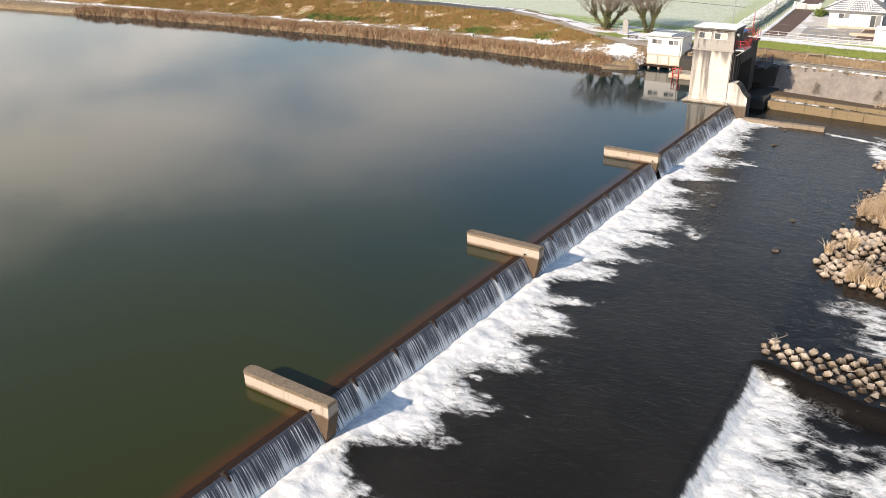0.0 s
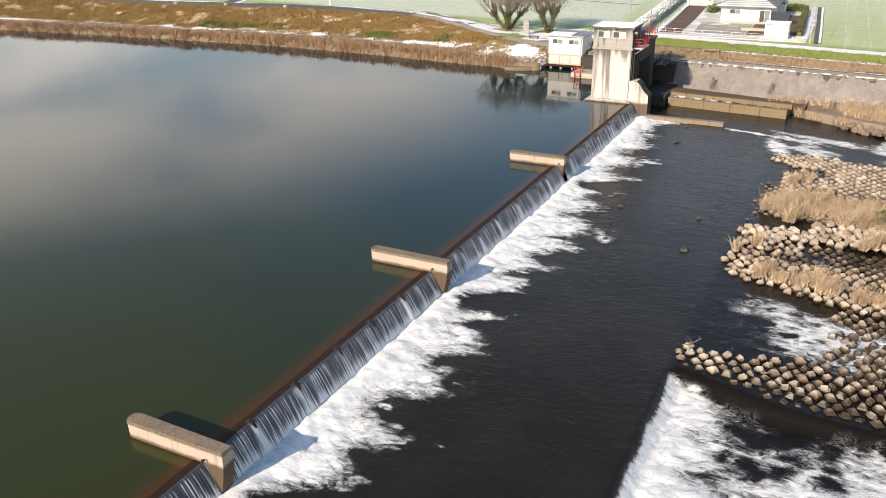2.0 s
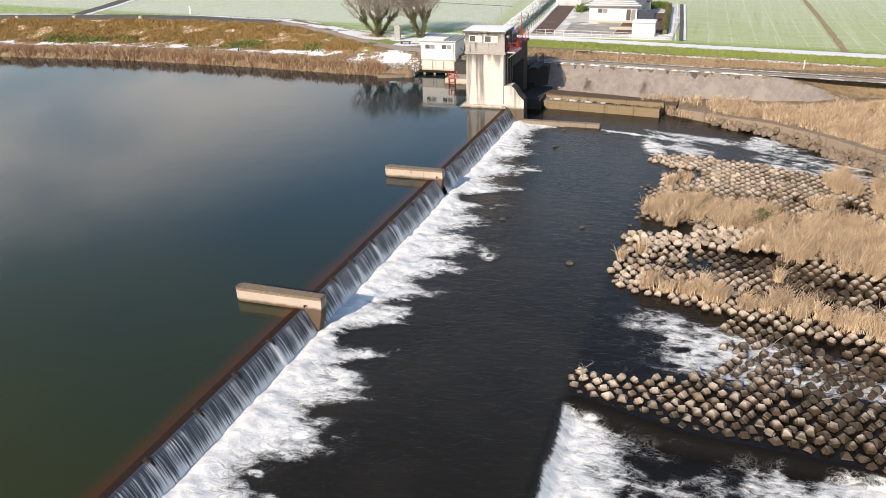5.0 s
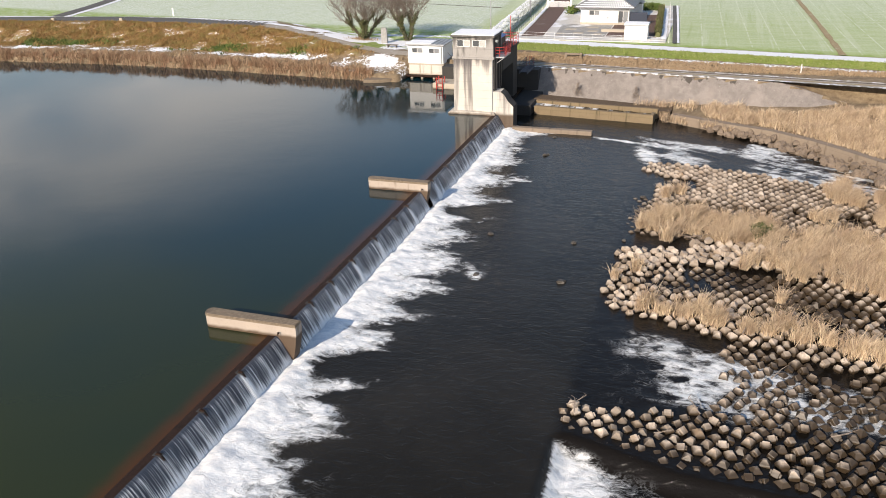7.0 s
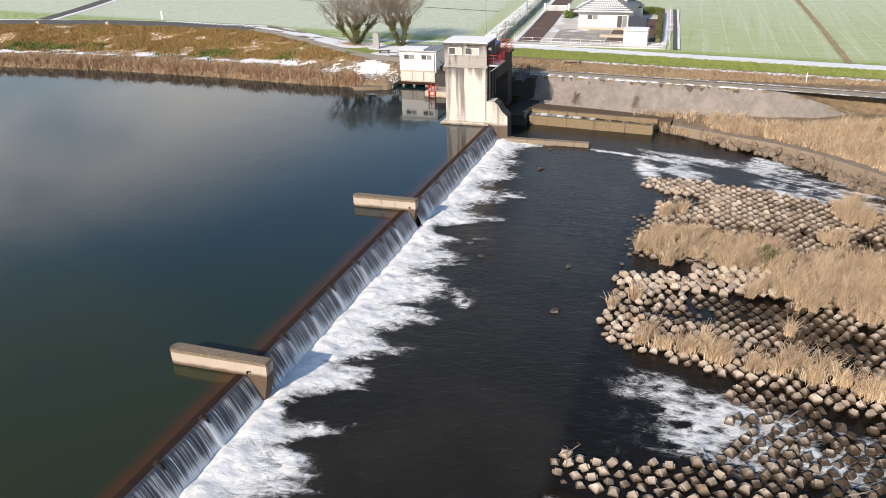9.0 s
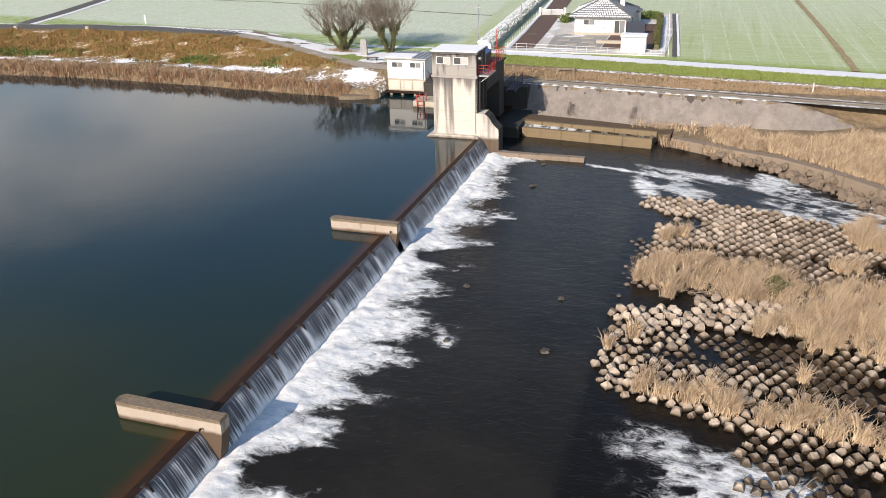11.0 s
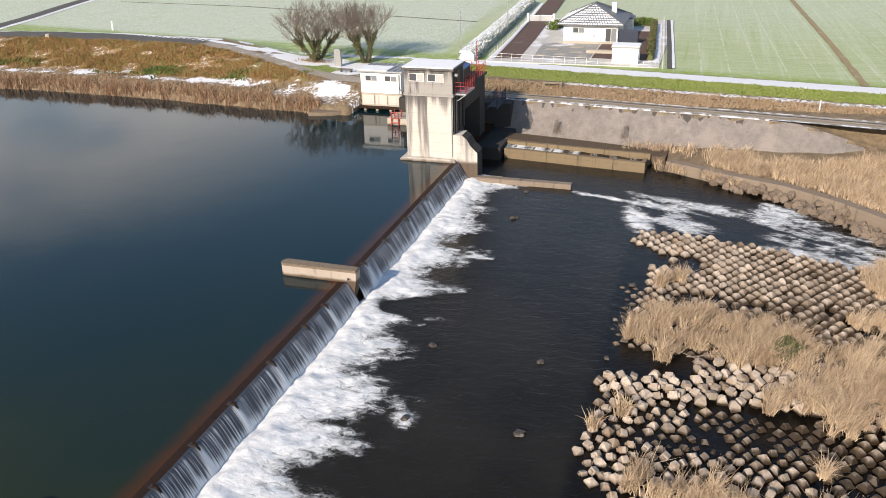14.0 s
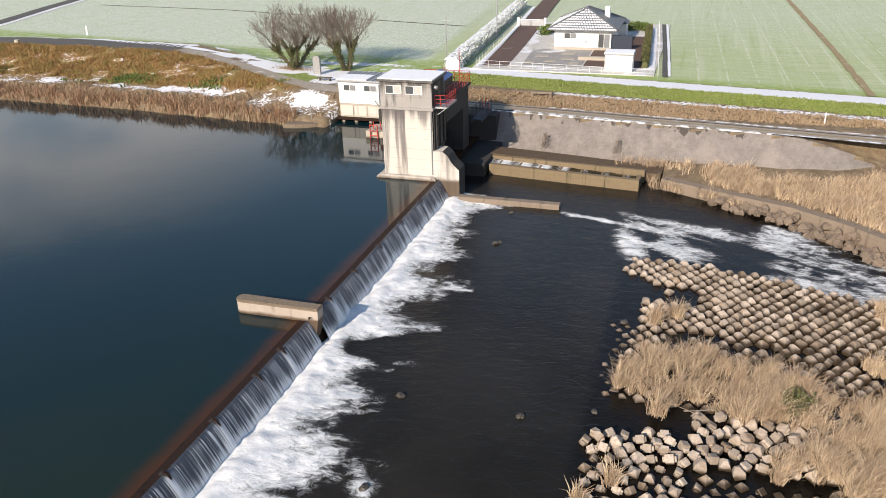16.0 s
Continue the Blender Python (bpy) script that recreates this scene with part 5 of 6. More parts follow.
# ---- planting ----
def blades(name, P, lo, hi, width, lean, material, seed, bend=0.35, tip=0.15):
    """Many bent blades in one mesh: P is an array of foot places."""
    r = np.random.default_rng(seed)
    m = len(P)
    h = (lo + (hi - lo) * r.random(m)) * (0.3 + 0.8 * value_noise(P[:, 0] * 0.9 + 50, P[:, 1] * 0.9) + 0.5 * value_noise(P[:, 0] * 2.6 + 9, P[:, 1] * 2.6))
    a = r.random(m) * 2 * math.pi
    side = np.stack([np.cos(a), np.sin(a), 0 * a], -1) * (width * (0.6 + 0.8 * r.random(m)))[:, None]
    la = r.random(m) * 2 * math.pi
    off = np.stack([np.cos(la), np.sin(la), 0 * la], -1) * (lean * r.random(m) * h)[:, None]
    off[:, 0] += 0.12 * lean * h
    up = np.stack([0 * h, 0 * h, h], -1)
    mid = P + up * 0.55 + off * bend
    top = P + up * (1 - 0.1 * lean) + off
    V = np.stack([P - side, P + side, mid + side * 0.8, mid - side * 0.8, top + side * tip, top - side * tip], 1).reshape(-1, 3)
    i = np.arange(m)[:, None] * 6
    Q = np.concatenate([i + np.array([0, 1, 2, 3]), i + np.array([3, 2, 4, 5])], 0).astype(np.int32)
    me = bpy.data.meshes.new(name)
    me.vertices.add(len(V))
    me.vertices.foreach_set("co", V.reshape(-1).astype(np.float32))
    me.loops.add(Q.size)
    me.loops.foreach_set("vertex_index", Q.reshape(-1))
    me.polygons.add(len(Q))
    me.polygons.foreach_set("loop_start", np.arange(0, Q.size, 4, dtype=np.int32))
    me.update(calc_edges=True)
    me.materials.append(material)
    return new(name, me)


def scatter(count, x0, x1, y0, y1, dens, seed, z):
    """Random places in a rectangle, kept with the chance dens(x, y); z is a height or a function."""
    r = np.random.default_rng(seed)
    x, y = x0 + (x1 - x0) * r.random(count), y0 + (y1 - y0) * r.random(count)
    k = r.random(count) < dens(x, y)
    x, y = x[k], y[k]
    return np.stack([x, y, z(x, y) if callable(z) else x * 0 + z], -1)


def clumped(P, each, spread, seed):
    """Several blades about each place, so that they stand in tufts."""
    r = np.random.default_rng(seed)
    Q = np.repeat(P, each, 0)
    Q[:, :2] += r.normal(0, spread, (len(Q), 2))
    return Q


land1 = lambda x, y: land(x, y)
# reeds along the far waterline
P = scatter(80000, -150, -22.5, 112, 142, lambda x, y: (np.exp(-(((y - bank_y(x)) - 0.6) / 0.95) ** 2) * (0.25 + 0.75 * value_noise(x * 0.35, y * 0.4)) * (f_snow(x, y) < 0.45)), 21, land1)
tagged(blades("bank_reeds", clumped(P, 12, 0.24, 22), 0.4, 1.15, 0.03, 1.0, M_BANKREED, 23), "brown dry reeds along the waterline", "reeds", kind="stuff")
# rust-coloured grass on the dike slope
P = scatter(60000, -150, -24, 136, 158, lambda x, y: f_dike(x, y) * (0.25 + 0.9 * value_noise(x * 0.4, y * 0.5)) * (f_snow(x, y) < 0.22), 31, land1)
tagged(blades("dike_grass", clumped(P, 8, 0.3, 32), 0.12, 0.42, 0.045, 1.2, M_SHRUB, 33), "rust-coloured winter grass on the dike slope", "grass", kind="stuff")
P = scatter(9000, -90, -28, 142, 151, lambda x, y: np.exp(-(((y - bank_y(x)) - 8.0) / 1.1) ** 2) * smooth(0.52, 0.66, fbm(x * 0.12 + 5, y * 0.1, 3)), 41, land1)
tagged(blades("dike_weeds", clumped(P, 5, 0.25, 42), 0.15, 0.55, 0.1, 1.2, M_GREENLEAF, 43), "green weeds at the foot of the dike", "weeds", kind="stuff")
P = scatter(12000, -100, -18, 137, 146, lambda x, y: np.exp(-(((y - bank_y(x)) - 3.4) / 1.8) ** 2) * 0.6 * (f_snow(x, y) < 0.25), 51, land1)
tagged(blades("ledge_grass", clumped(P, 5, 0.2, 52), 0.15, 0.5, 0.05, 1.1, M_BROWNGRASS, 53), "tufts of brown winter grass on the bank ledge", "grass", kind="stuff")
# grass strips beside the track
P = scatter(16000, -12, 50, 139, 149, lambda x, y: smooth(0.9, 1.6, y - track_y(x)) * (1 - smooth(-0.5, 0.6, y - (145.2 - 0.13 * (x - 5.3)))) * 0.8, 61, land1)
tagged(blades("track_grass", clumped(P, 4, 0.2, 62), 0.1, 0.32, 0.05, 1.2, M_BROWNGRASS, 63), "brown winter grass beside the track", "grass", kind="stuff")
P = scatter(30000, -12, 56, 142, 156, lambda x, y: f_green(x, y) * (f_snow(x, y) < 0.35) * 0.9, 71, land1)
tagged(blades("green_grass", clumped(P, 3, 0.2, 72), 0.06, 0.2, 0.06, 1.2, M_GRASS, 73), "bright green grass strip", "grass", kind="stuff")
# reeds on the shelf below the stone wall
P = scatter(9000, 11.5, 44, 112, 136, lambda x, y: smooth(0.2, 1.5, y - low_wall_y(np.maximum(x, 17.5)) - 0.5 - 2.0 * smooth(24, 18, x)) * (1 - smooth(-1.3, -0.2, y - revetment_y(x))) * smooth(0.3, 0.55, fbm(x * 0.3, y * 0.35 + 2)) * smooth(12, 16, x), 81, lambda x, y: np.maximum(land(x, y), -0.75))
tagged(blades("shelf_reeds", clumped(P, 18, 0.25, 82), 0.35, 1.05, 0.022, 1.1, M_REED, 83), "straw-coloured reeds on the bank shelf", "reeds", kind="stuff")
P = scatter(500, 16.5, 30, 125.5, 129, lambda x, y: np.exp(-((y - low_wall_y(x) + 0.7) / 0.5) ** 2) * (value_noise(x * 0.6, 7.7) > 0.55), 84, -1.3)
tagged(blades("shore_tufts", clumped(P, 14, 0.2, 85), 0.4, 1.0, 0.02, 0.9, M_REED, 86), "small straw tufts at the foot of the low wall", "reeds", kind="stuff")

# reed beds among the armour blocks: one large bed by its outline, smaller ones as ellipses (x, y, rx, ry)
MAIN_BED = ((16.7, 95.9), (17.4, 99.6), (18.5, 101.3), (19.9, 101.9), (22.0, 100.2), (24.8, 100.2), (26.2, 98.4), (28.0, 98.0), (31.5, 98.4), (42.0, 98.6), (42.0, 86.0), (33.0, 88.0), (30.0, 90.0),
            (27.6, 90.3), (25.9, 91.0), (24.2, 91.7), (26.6, 93.2), (26.6, 95.0), (24.7, 95.2), (22.7, 95.2), (20.3, 95.7), (18.7, 95.6))
BEDS = ((33.4, 107.8, 2.0, 3.6), (37.5, 104.0, 3.4, 5.0), (31.2, 101.8, 1.6, 1.0), (19.3, 84.3, 1.1, 0.6), (21.2, 83.6, 1.5, 0.7), (23.0, 82.6, 1.2, 0.6), (24.9, 82.2, 0.8, 0.6), (26.7, 82.8, 0.9, 0.7), (28.2, 83.2, 1.2, 0.9), (31.5, 81.5, 1.4, 0.9))
TUFTS = ((18.6, 104.1, 0.55), (19.7, 105.2, 0.55), (17.7, 88.7, 0.4), (16.4, 87.2, 0.35), (18.6, 83.2, 0.5), (19.9, 83.0, 0.6), (21.2, 82.8, 0.6), (23.1, 82.3, 0.6), (24.8, 81.9, 0.5), (26.1, 82.0, 0.55),
         (27.9, 81.7, 0.8), (30.7, 80.9, 1.0), (32.6, 80.3, 1.1), (27.0, 86.4, 0.4), (22.2, 83.6, 0.4), (29.3, 81.6, 0.5), (19.3, 94.6, 0.5), (34.5, 79.0, 1.0))


def outline_depth(x, y, outline):
    """How deep a place lies inside an outline (negative outside), in metres."""
    x, y = np.asarray(x, float), np.asarray(y, float)
    inside, near = np.zeros(x.shape, bool), np.full(x.shape, 1e9)
    for (ax, ay), (bx, by) in zip(outline, outline[1:] + outline[:1]):
        t = np.clip(((x - ax) * (bx - ax) + (y - ay) * (by - ay)) / ((bx - ax) ** 2 + (by - ay) ** 2), 0, 1)
        near = np.minimum(near, np.hypot(x - ax - t * (bx - ax), y - ay - t * (by - ay)))
        if by != ay:
            inside ^= ((ay > y) != (by > y)) & (x < ax + (y - ay) * (bx - ax) / (by - ay))
    return np.where(inside, near, -near)


def reed_cover(x, y):
    out = 0.75 + 0.8 * outline_depth(x, y, MAIN_BED)
    out = np.minimum(out, 1.15)
    for cx, cy, rx, ry in BEDS:
        out = np.maximum(out, 1.25 - ((x - cx) / rx) ** 2 - ((y - cy) / ry) ** 2)
    return np.clip(out + 2.1 * (fbm(x * 0.8, y * 0.8) - 0.55), 0, 1)


P = scatter(4300, 16, 42, 78, 113, lambda x, y: smooth(0.4, 0.85, reed_cover(x, y)), 91, -1.35)
tagged(blades("reed_bed", clumped(P, 60, 0.125, 92), 0.4, 1.4, 0.0115, 1.0, M_REED, 93), "dense straw-coloured dry reeds growing among the blocks", "reeds", kind="stuff")
r = np.random.default_rng(94)
for k, (x, y, s) in enumerate(TUFTS):
    m = int(420 * s)
    F = np.stack([x + r.normal(0, 0.42 * s, m), y + r.normal(0, 0.36 * s, m), np.full(m, -1.35)], -1)
    tagged(blades("reed_tuft", F, 0.5, 1.25, 0.018, 0.95, M_REED, 95 + k), "tuft of straw-coloured dry reed between blocks", "reed tuft", "reed tufts among the blocks")
for k, (x, y, s) in enumerate(((26.0, 96.5, 0.8), (25.7, 96.0, 0.5))):
    F = np.stack([x + r.normal(0, 0.4 * s, 420), y + r.normal(0, 0.4 * s, 420), -1.0 + 0.9 * r.random(420) * s], -1)
    tagged(blades("green_bush", F, 0.1, 0.35, 0.05, 1.6, M_IVY, 140 + k), "small dull green bush in the reeds", "bush")
# dark bushes growing on the stone wall
for k, (x, y) in enumerate(((12.9, 134.6), (5.8, 135.2))):
    F = np.stack([x + r.normal(0, 1, 260) * np.linspace(0.34, 0.05, 260), y + r.normal(0, 0.15, 260), np.linspace(-0.5, 1.0, 260)], -1)
    tagged(blades("wall_bush", F, 0.15, 0.45, 0.012, 1.8, M_TWIG, 150 + k), "bare brown bush at the foot of the stone wall", "bush", "bushes on the stone wall")


# ---- armour blocks ----
def peaked_block():
    """A four-sided block that tapers to a blunt top, on a square foot."""
    bm = bmesh.new()
    rings = [[bm.verts.new((a * w, b * w, z)) for a, b in ((-1, -1), (1, -1), (1, 1), (-1, 1))] for w, z in ((0.34, -0.42), (0.40, -0.08), (0.37, 0.02), (0.15, 0.33), (0.11, 0.36))]
    for lo, hi in zip(rings, rings[1:]):
        for k in range(4):
            bm.faces.new((lo[k], lo[(k + 1) % 4], hi[(k + 1) % 4], hi[k]))
    bm.faces.new(rings[0][::-1]), bm.faces.new(rings[-1])
    return bm


def cubic_block():
    """A cube with worn edges, standing on one of them, and a stub arm on either side."""
    bm = box(-0.27, 0.27, -0.27, 0.27, -0.27, 0.27)
    box(-0.42, 0.42, -0.17, 0.17, -0.22, 0.12, 0, bm)
    bmesh.ops.bevel(bm, geom=list(bm.edges), offset=0.035, segments=1, affect="EDGES")
    bmesh.ops.rotate(bm, cent=(0, 0, 0), matrix=Matrix.Rotation(radians(32), 3, "X"), verts=bm.verts)
    return bm


BLOCKS = []
for bm in (peaked_block(), cubic_block()):
    me = bpy.data.meshes.new("armour_block")
    bm.to_mesh(me)
    bm.free()
    me.materials.append(M_BLOCK)
    BLOCKS.append(me)


def south_edge(x):
    return np.interp(x, [15.4, 18.9, 22.7, 28.0, 42.0], [69.7, 68.8, 68.1, 67.9, 67.4])


def gap_north(x):
    return np.interp(x, [15.5, 20.9, 25.1, 31.0, 42.0], [83.4, 81.6, 80.6, 78.9, 76.0])


def block_place(x, y):
    """Height of the blocks at a place, or None where there are none; and their size."""
    wob = 0.9 * (float(value_noise(x * 0.7, y * 0.7)) - 0.5)
    thin = float(value_noise(x * 1.3 + 31, y * 1.3))
    if x < (15.7 if y < 80 else 16.1) + 0.5 * wob:
        return None
    if y < south_edge(x) + 0.3:
        return None
    if y < 72.3 + 0.35 * max(x - 19, 0) * (x < 24) + wob * 0.6:
        return (-1.56 if y > south_edge(x) + 0.9 else -1.72) - 0.012 * (x - 15), 0.95
    if y < gap_north(x):
        if x < 23.4 + 1.2 * wob:
            return None
        return (-1.57 - 0.014 * (x - 15), 0.95) if thin > 0.3 else None
    if y < 95.2:
        if y > 92.2 + 0.28 * (x - 15.5) - (0.9 if x > 20 else 0) + wob * 0.5 and x < 21:
            return None
        pool = math.exp(-(((x - 25.5) / 4.2) ** 2 + ((y - 89.6) / 2.0) ** 2)) + math.exp(-(((x - 21.2) / 2.2) ** 2 + ((y - 87.4) / 0.8) ** 2)) + math.exp(-(((x - 30.0) / 4.0) ** 2 + ((y - 86.0) / 2.2) ** 2))
        if pool > 0.3 and thin < 0.18:
            return None
        big = 1.06 if y > 90.6 and x < 27 else 0.9
        return -1.54 - 0.34 * min(pool, 1.0) + 0.14 * (big > 1), big
    if y < 103.6:
        if x < 18.8:
            return (-1.9 + 0.11 * (x - 15.6), 0.95) if y > 95.6 else None
        return (-1.7, 1.0) if thin > 0.35 else None
    top = float(np.interp(x, [15.5, 23.4, 27.2, 31.0, 42.0], [113.6, 113.4, 112.2, 110.8, 108.0]))
    if y > top + 0.5 * wob:
        return None
    if 17.2 < x < 21 and 107.4 < y < 109.6 and thin < 0.75:
        return None
    if x < 17.6 and y < 110.5:
        return None
    if math.hypot((x - 29.6) / 1.5, (y - 102.6) / 1.2) < 1:
        return None
    return -1.53 - 0.008 * (x - 15), 0.98


def lay(x0, x1, y0, y1, dx, dy, keep, size, yaw, loose, two_up, lift=0.0):
    """Staggered rows of blocks over a rectangle, where keep and block_place allow."""
    y, row = y0, 0
    while y < y1:
        x = x0 + (dx / 2 if row % 2 else 0.0)
        while x < x1:
            px, py = x + r.uniform(-loose, loose) * 0.3, y + r.uniform(-loose, loose) * 0.3
            got = block_place(px, py) if keep(px, py) else None
            if got:
                tilt = 26 * loose + 5
                spots.append((px, py, got[0] + lift + r.uniform(-0.22, 0.22) * (loose + 0.2), got[1] * size * r.uniform(0.93, 1.07), r.gauss(yaw, 10 + 90 * loose), r.gauss(0, tilt), r.gauss(0, tilt), r.random() < two_up))
            x += dx
        y += dy
        row += 1


spots = []
r = random.Random(12)
in_rows = lambda x, y: 21.3 < x < 34 and 84.8 + 0.15 * (x - 22) < y < 91.0
lay(15.3, 41.5, 65.6, 84.0, 0.76, 0.63, lambda x, y: not in_rows(x, y), 0.71, 30, 0.22, 0.55, 0.03)
lay(15.3, 41.5, 84.0, 95.4, 0.74, 0.64, lambda x, y: not in_rows(x, y), 0.70, 30, 0.42, 0.65, 0.08)
lay(21.4, 34.0, 84.8, 91.0, 0.78, 0.62, in_rows, 0.70, 38, 0.08, 0.15, 0.08)
lay(15.3, 41.5, 95.4, 114.2, 0.86, 0.58, lambda x, y: True, 0.72, 32, 0.10, 0.06, 0.06)
near_spots = [s for s in spots if s[1] < 76 and s[0] < 31][:300]
near_set = set(near_spots)
for px, py, pz, size, yaw, ax, ay, kind in near_spots:
    ob = new("armour_block", BLOCKS[1 if kind else 0])
    ob.matrix_basis = pose(px, py, pz, ax, ay, yaw) @ Matrix.Scale(size, 4)
    tagged(ob, "weathered tan concrete armour block in the river", "concrete block", "armour blocks below the weir")
verts, faces = [], []
co = [np.array([v.co[:] for v in me.vertices]) for me in BLOCKS]
fc = [[tuple(p.vertices) for p in me.polygons] for me in BLOCKS]
for s in spots:
    if s in near_set:
        continue
    px, py, pz, size, yaw, ax, ay, kind = s
    m = np.array((pose(px, py, pz, ax, ay, yaw) @ Matrix.Scale(size, 4)))
    k = 1 if kind else 0
    base = len(verts)
    verts += [tuple(v) for v in (co[k] @ m[:3, :3].T + m[:3, 3])]
    faces += [tuple(i + base for i in f) for f in fc[k]]
M_BLOCKFIELD = block_concrete("armour_block_field", "island")
tagged(mesh_object("armour_block_field", verts, faces, M_BLOCKFIELD), "field of weathered tan concrete armour blocks in the river", "concrete blocks", kind="stuff")


# ---- loose stones ----
def stone(x, y, z, size, seed, label, group="", material=M_STONE):
    bm = bmesh.new()
    bmesh.ops.create_icosphere(bm, subdivisions=2, radius=1.0)
    rr = random.Random(seed)
    for v in bm.verts:
        v.co *= 0.8 + 0.45 * noise.noise(v.co * 1.3 + Vector((seed, 0, 0)))
        v.co = Vector((v.co.x * size * 1.25, v.co.y * size, v.co.z * size * 0.7))
    bmesh.ops.transform(bm, matrix=pose(x, y, z, rr.uniform(-15, 15), rr.uniform(-15, 15), rr.uniform(0, 360)), verts=bm.verts)
    return tagged(part("river_stone", bm, material), label, "stone", group)


for k, (x, y, s) in enumerate(((6.0, 92.9, 0.26), (12.6, 92.8, 0.24), (12.9, 86.0, 0.32), (6.1, 113.8, 0.3), (6.4, 114.1, 0.22), (5.9, 120.3, 0.25), (6.9, 85.6, 0.3), (16.8, 104.0, 0.3), (16.2, 94.2, 0.2))):
    stone(x, y, TAIL + 0.02, s, 300 + k, "dark wet stone showing above the river", "stones in the river", M_DARKSTONE)
rr = random.Random(44)
M_RUBBLE = rough_stuff("brown_rubble", (0.13, 0.098, 0.072), (0.23, 0.175, 0.13), (0.07, 0.05, 0.036), 1.6)
RUBBLE = []
for me in BLOCKS:
    me = me.copy()
    me.name = "rubble_block"
    me.materials.clear()
    me.materials.append(M_RUBBLE)
    RUBBLE.append(me)
for k in range(150):
    x = 20.5 + 17.5 * rr.random() ** 0.6
    off = rr.uniform(0.5, 0.9 + 0.16 * (x - 19))
    y = float(low_wall_y(x)) - off
    ob = new("rubble_block", rr.choice(RUBBLE))
    ob.matrix_basis = pose(x, y, -1.62 + 0.6 * max(0, 1 - off / 2.4) + rr.uniform(-0.1, 0.1), rr.gauss(0, 25), rr.gauss(0, 25), rr.uniform(0, 360)) @ Matrix.Scale(rr.uniform(0.6, 0.88), 4)
    tagged(ob, "brown angular concrete block heaped against the bank wall", "concrete block", "blocks heaped along the bank wall")


# driftwood branches caught on the blocks
for k, (x, y, a, l) in enumerate(((15.9, 71.2, 40, 1.3), (16.4, 70.6, 100, 1.0), (20.4, 70.0, 15, 0.9), (24.6, 81.0, 80, 1.5), (26.0, 76.5, 60, 1.2), (22.5, 72.2, 130, 1.1), (28.5, 72.0, 20, 1.4), (20.6, 94.7, 5, 2.0), (21.4, 94.4, 170, 1.6))):
    bm = bmesh.new()
    p = Vector((x, y, -1.0))
    d = Vector((math.cos(radians(a)), math.sin(radians(a)), 0.18))
    q = p
    for j in range(3):
        e = q + d * (l / 3) + Vector((rr.uniform(-0.08, 0.08), rr.uniform(-0.08, 0.08), rr.uniform(-0.04, 0.06)))
        rod(q, e, 0.035 - 0.009 * j, bm, 6, 0.03 - 0.009 * j)
        rod(e, e + Vector((rr.uniform(-0.35, 0.35), rr.uniform(-0.35, 0.35), 0.2)), 0.016, bm, 5, 0.006)
        q = e
    tagged(part("driftwood", bm, M_TWIG), "bleached driftwood branch caught on the blocks", "driftwood", "driftwood on the blocks")


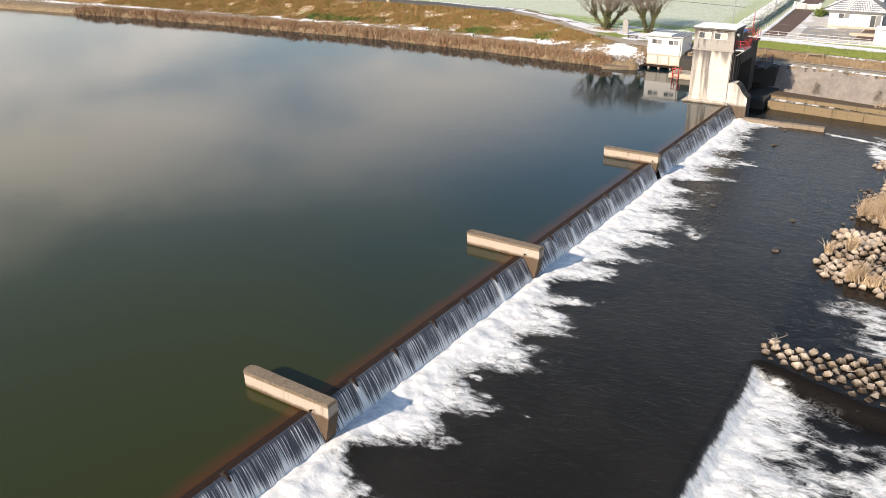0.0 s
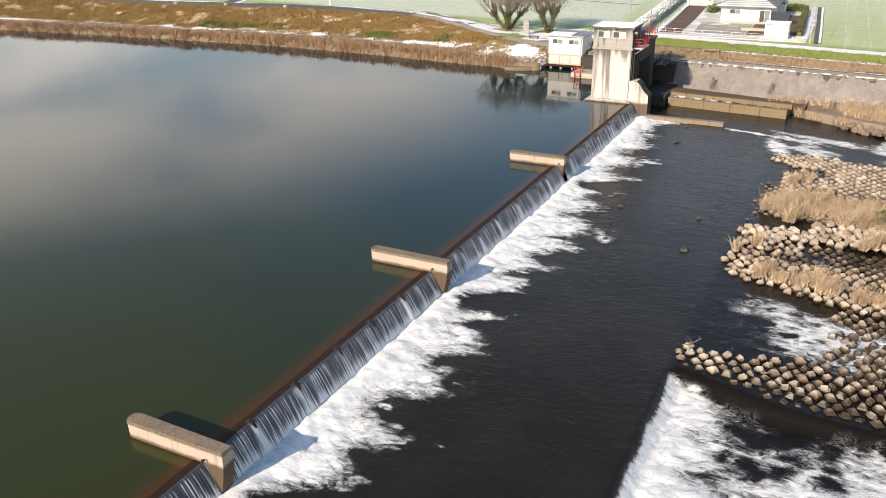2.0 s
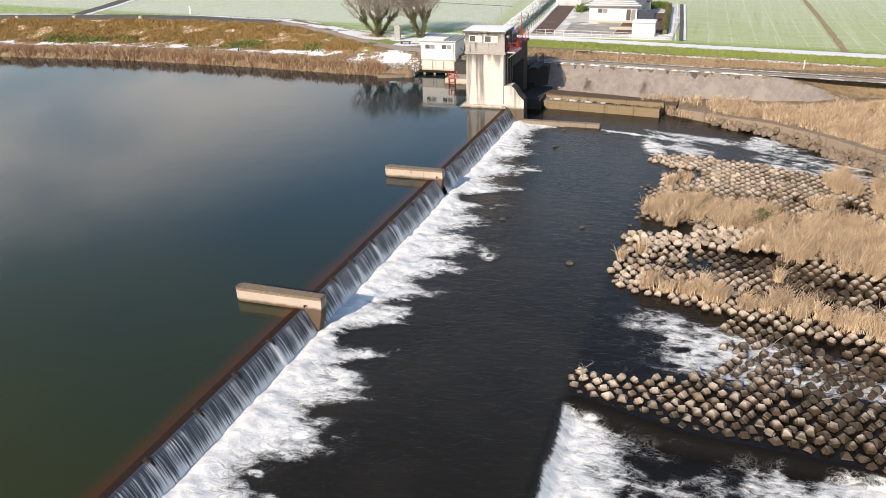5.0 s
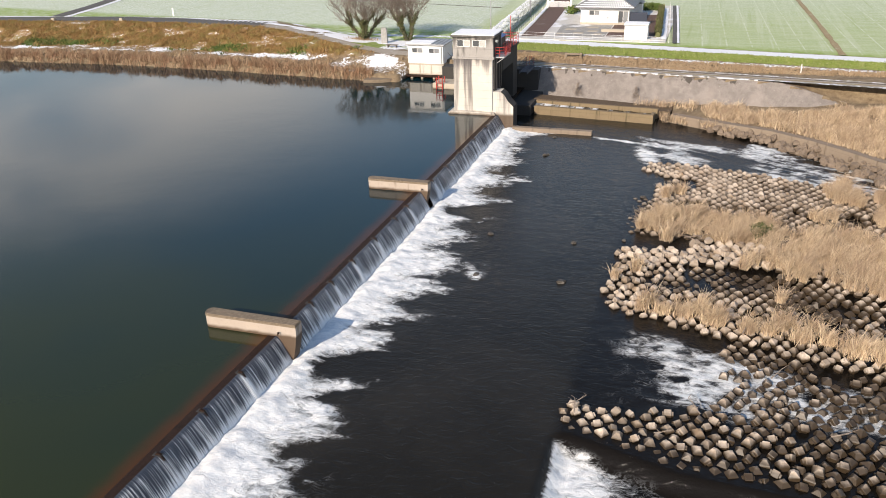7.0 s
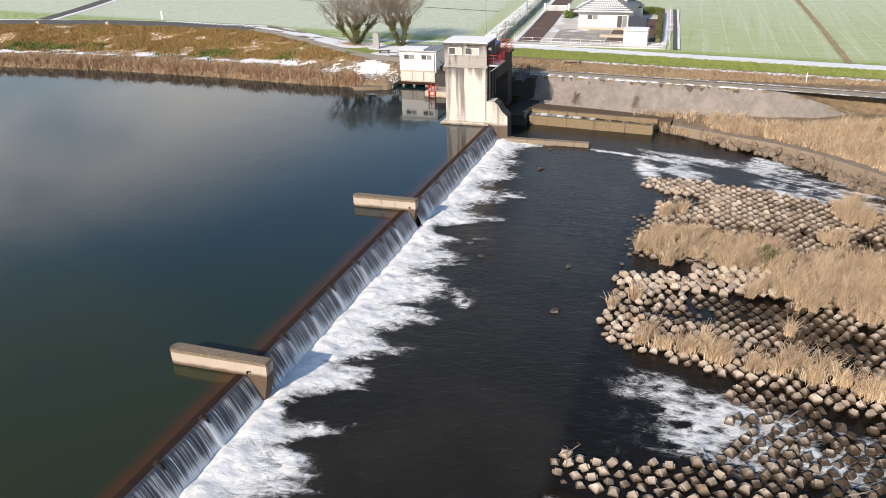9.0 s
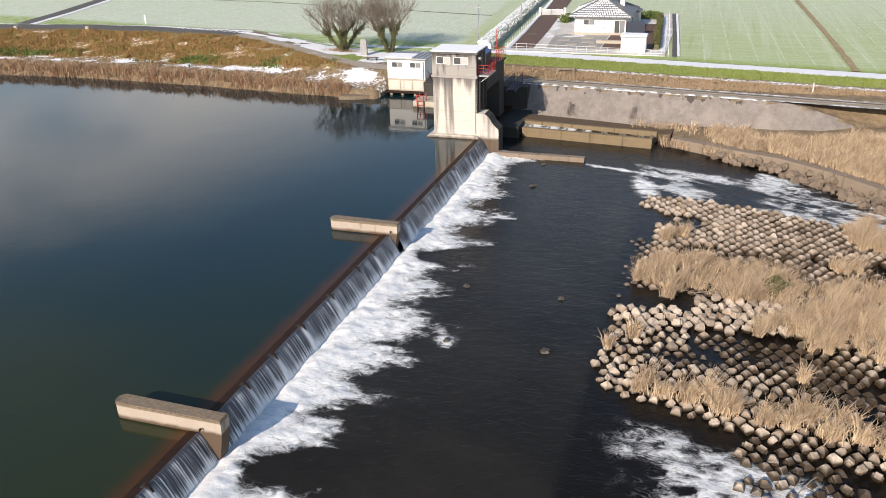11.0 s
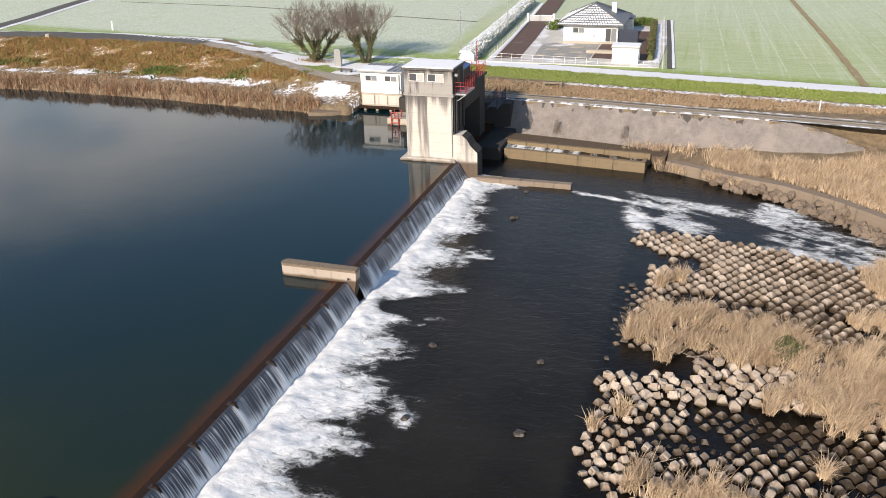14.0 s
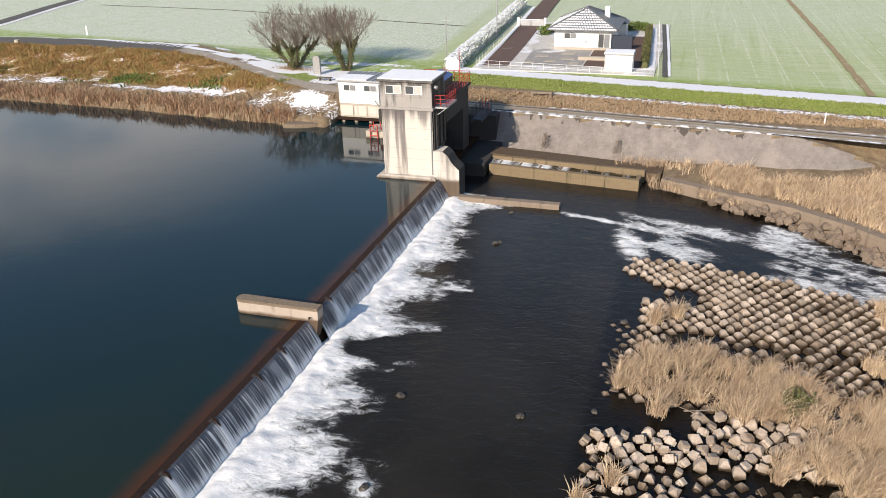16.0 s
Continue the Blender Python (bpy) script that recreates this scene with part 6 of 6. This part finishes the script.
# ---- trees ----
def winter_tree(x, y, z, height, spread, seed, lean):
    rr = random.Random(seed)
    ob = thing("tree", (x, y, z), "bare winter tree with ivy-covered limbs", "tree", "trees beside the pump house")
    trunk, twigs = bmesh.new(), []
    ivy = []
    stems = []

    def grow(p, d, length, radius, depth):
        q = p
        for j in range(3):
            d = (d + Vector((rr.uniform(-0.16, 0.16), rr.uniform(-0.16, 0.16), rr.uniform(-0.02, 0.12)))).normalized()
            e = q + d * length / 3
            if radius > 0.03:
                rod(q, e, radius, trunk, 7, radius * 0.84)
            else:
                twigs.append((q, e, radius))
            if depth == 0 or (depth == 1 and rr.random() < 0.6):
                ivy.append((q, e, radius))
            q, radius = e, radius * 0.84
            if j < 2 and 0 < depth <= 3 and rr.random() < 0.75:
                a = rr.uniform(0, 2 * math.pi)
                side = (d * 0.7 + Vector((math.cos(a) * 0.9, math.sin(a) * 0.9, rr.uniform(-0.15, 0.3)))).normalized()
                grow(q, side, length * rr.uniform(0.5, 0.75), radius * 0.5, depth + 1)
        if depth >= 5 or radius < 0.004:
            return
        for j in range(rr.choice((3, 3, 4)) if depth else 6):
            a = rr.uniform(0, 2 * math.pi)
            out = spread * (0.9 if depth == 0 else 0.95)
            nd = (d * 1.0 + Vector((math.cos(a) * out, math.sin(a) * out, rr.uniform(0.05, 0.35)))).normalized()
            grow(q, nd, length * rr.uniform(0.62, 0.85), radius * rr.uniform(0.55, 0.75), depth + 1)

    for j in range(4):
        a = j * 1.57 + rr.uniform(-0.4, 0.4)
        d = Vector((math.cos(a) * 0.55 + lean, math.sin(a) * 0.5, 1.0)).normalized()
        grow(Vector((x + math.cos(a) * 0.15, y + math.sin(a) * 0.15, z - 0.2)), d, height * 0.30, 0.20, 0)
    t = part("trunk", trunk, M_BARK, ob)
    # fine twigs as thin three-sided rods
    verts, faces = [], []
    for a, b, w in twigs:
        d = (b - a).normalized()
        s = d.orthogonal().normalized()
        u = d.cross(s)
        w = max(w, 0.014)
        base = len(verts)
        for p, ww in ((a, w), (b, w * 0.7)):
            for k in range(3):
                an = k * 2.0944
                verts.append(tuple(p - Vector((x, y, z)) + (s * math.cos(an) + u * math.sin(an)) * ww))
        faces += [(base + k, base + (k + 1) % 3, base + 3 + (k + 1) % 3, base + 3 + k) for k in range(3)]
    mesh_object("branchwork", verts, faces, M_TWIG, ob)
    # ivy leaves hugging the limbs
    verts, faces = [], []
    for a, b, w in ivy:
        for k in range(int(150 * (b - a).length)):
            p = a.lerp(b, rr.random()) + Vector((rr.gauss(0, 1), rr.gauss(0, 1), rr.gauss(0, 1))).normalized() * (w + abs(rr.gauss(0.06, 0.16))) - Vector((x, y, z))
            u = Vector((rr.gauss(0, 1), rr.gauss(0, 1), rr.gauss(0, 1))).normalized()
            v = u.orthogonal().normalized()
            s = rr.uniform(0.06, 0.13)
            base = len(verts)
            verts += [tuple(p + u * s), tuple(p + v * s * 0.7), tuple(p - u * s * 0.8), tuple(p - v * s * 0.7)]
            faces.append((base, base + 1, base + 2, base + 3))
    mesh_object("ivy", verts, faces, M_IVY, ob)["label"] = "dark green ivy"
    return ob


winter_tree(-30.0, 152.2, FIELD, 9.6, 0.7, 5, -0.05)
winter_tree(-23.4, 153.5, FIELD, 9.2, 0.65, 9, 0.05)
P = np.stack([-30.6 + 3.2 * np.random.default_rng(3).normal(0, 0.35, 500), 151.8 + np.random.default_rng(4).normal(0, 0.35, 500), np.full(500, FIELD)], -1)
tagged(blades("undergrowth", P, 0.2, 0.8, 0.04, 1.2, M_BROWNGRASS, 161), "dry undergrowth round the tree foot", "undergrowth", kind="stuff")


# ---- hedges and garden ----
def hedge(name, points, width, height, snow, label, seed, leaves=M_GREENLEAF):
    """A clipped hedge with a leafy skin and, where snow is on, a white top."""
    rr = np.random.default_rng(seed)
    ob = thing(name, (*points[0], FIELD), label, "hedge")
    L, V = [], []
    for a, b in zip(points, points[1:]):
        a, b = np.array(a), np.array(b)
        m = int(np.linalg.norm(b - a) * 110)
        t = rr.random(m)[:, None]
        d = (b - a) / np.linalg.norm(b - a)
        nrm = np.array([-d[1], d[0]])
        u = rr.uniform(-1, 1, m)
        top = rr.random(m) < 0.55
        prof = np.sqrt(np.maximum(1 - u ** 2 * 0.55, 0.05))
        z = np.where(top, height * prof, height * prof * rr.random(m))
        uu = np.where(top, u, np.sign(u) * np.sqrt(rr.uniform(0.75, 1.0, m)))
        p = a + (b - a) * t + nrm * (uu * width / 2)[:, None]
        V.append(np.concatenate([p, (FIELD + z)[:, None]], 1))
    P = np.concatenate(V, 0)
    core = part("core", ribbon(points, width * 0.8, FIELD - 0.1, FIELD + height * 0.78, 0.12), leaves, ob)
    leaf = blades("leaves", P - np.array([*points[0], FIELD]) - np.array([0, 0, 0.1]), 0.15, 0.32, 0.09, 1.5, leaves, seed + 1)
    leaf.parent = ob
    if snow:
        cap = part("snow_cap", ribbon([(x - 0.25, y) for x, y in points], width * 0.72, FIELD + height * 0.76, FIELD + height * 0.98, 0.12), M_SNOW, ob, "snow lying on the hedge")
    return ob


hedge("long_hedge", [(-10.3, 157.2), (-11.4, 176.0), (-12.6, 195.0), (-13.8, 214.0)], 2.3, 1.3, True, "long clipped hedge under snow beside the driveway", 171, M_FROSTLEAF)
hedge("garden_hedge", [(13.2, 161.5), (12.6, 172.0), (11.7, 190.0)], 0.8, 1.0, False, "dark green garden hedge beside the lane", 181, M_IVY)
strip("garden_snow", [(14.1, 160.0), (13.4, 175.0), (12.4, 192.0)], 0.8, FIELD + 0.07, M_SNOW, "snow beside the garden hedge", "snow", 0.4)
r = random.Random(77)
for k, (x, y) in enumerate(((8.6, 189.5), (9.8, 190.3), (11.0, 189.6), (-3.6, 183.5), (-3.2, 186.0), (9.0, 176.0))):
    g = np.random.default_rng(200 + k)
    F = np.stack([x + g.normal(0, 0.4, 420), y + g.normal(0, 0.4, 420), FIELD + 1.1 * g.random(420)], -1)
    tagged(blades("garden_shrub", F, 0.15, 0.4, 0.08, 1.5, M_GREENLEAF, 210 + k), "rounded green garden shrub beside the house", "shrub", "garden shrubs")
for x0, y0, x1, y1 in ((0.3, 163.0, 1.8, 164.2), (2.2, 165.0, 3.8, 166.3), (-1.5, 166.4, 0.2, 167.6), (1.6, 168.4, 3.4, 169.6), (-2.2, 162.2, -0.9, 163.2), (3.6, 162.0, 4.8, 163.4)):
    tagged(part("stepping_slab", box(x0, x1, y0, y1, FIELD + 0.03, FIELD + 0.075, 0.01), M_CONC), "square concrete paving slab in the snowy yard", "slab", "paving slabs in the yard", "structure")
planter = tagged(part("planter_bed", box(4.4, 8.2, 165.0, 165.8, FIELD, FIELD + 0.45, 0.05), M_CONC), "low pale kerbed planter in the yard", "planter")
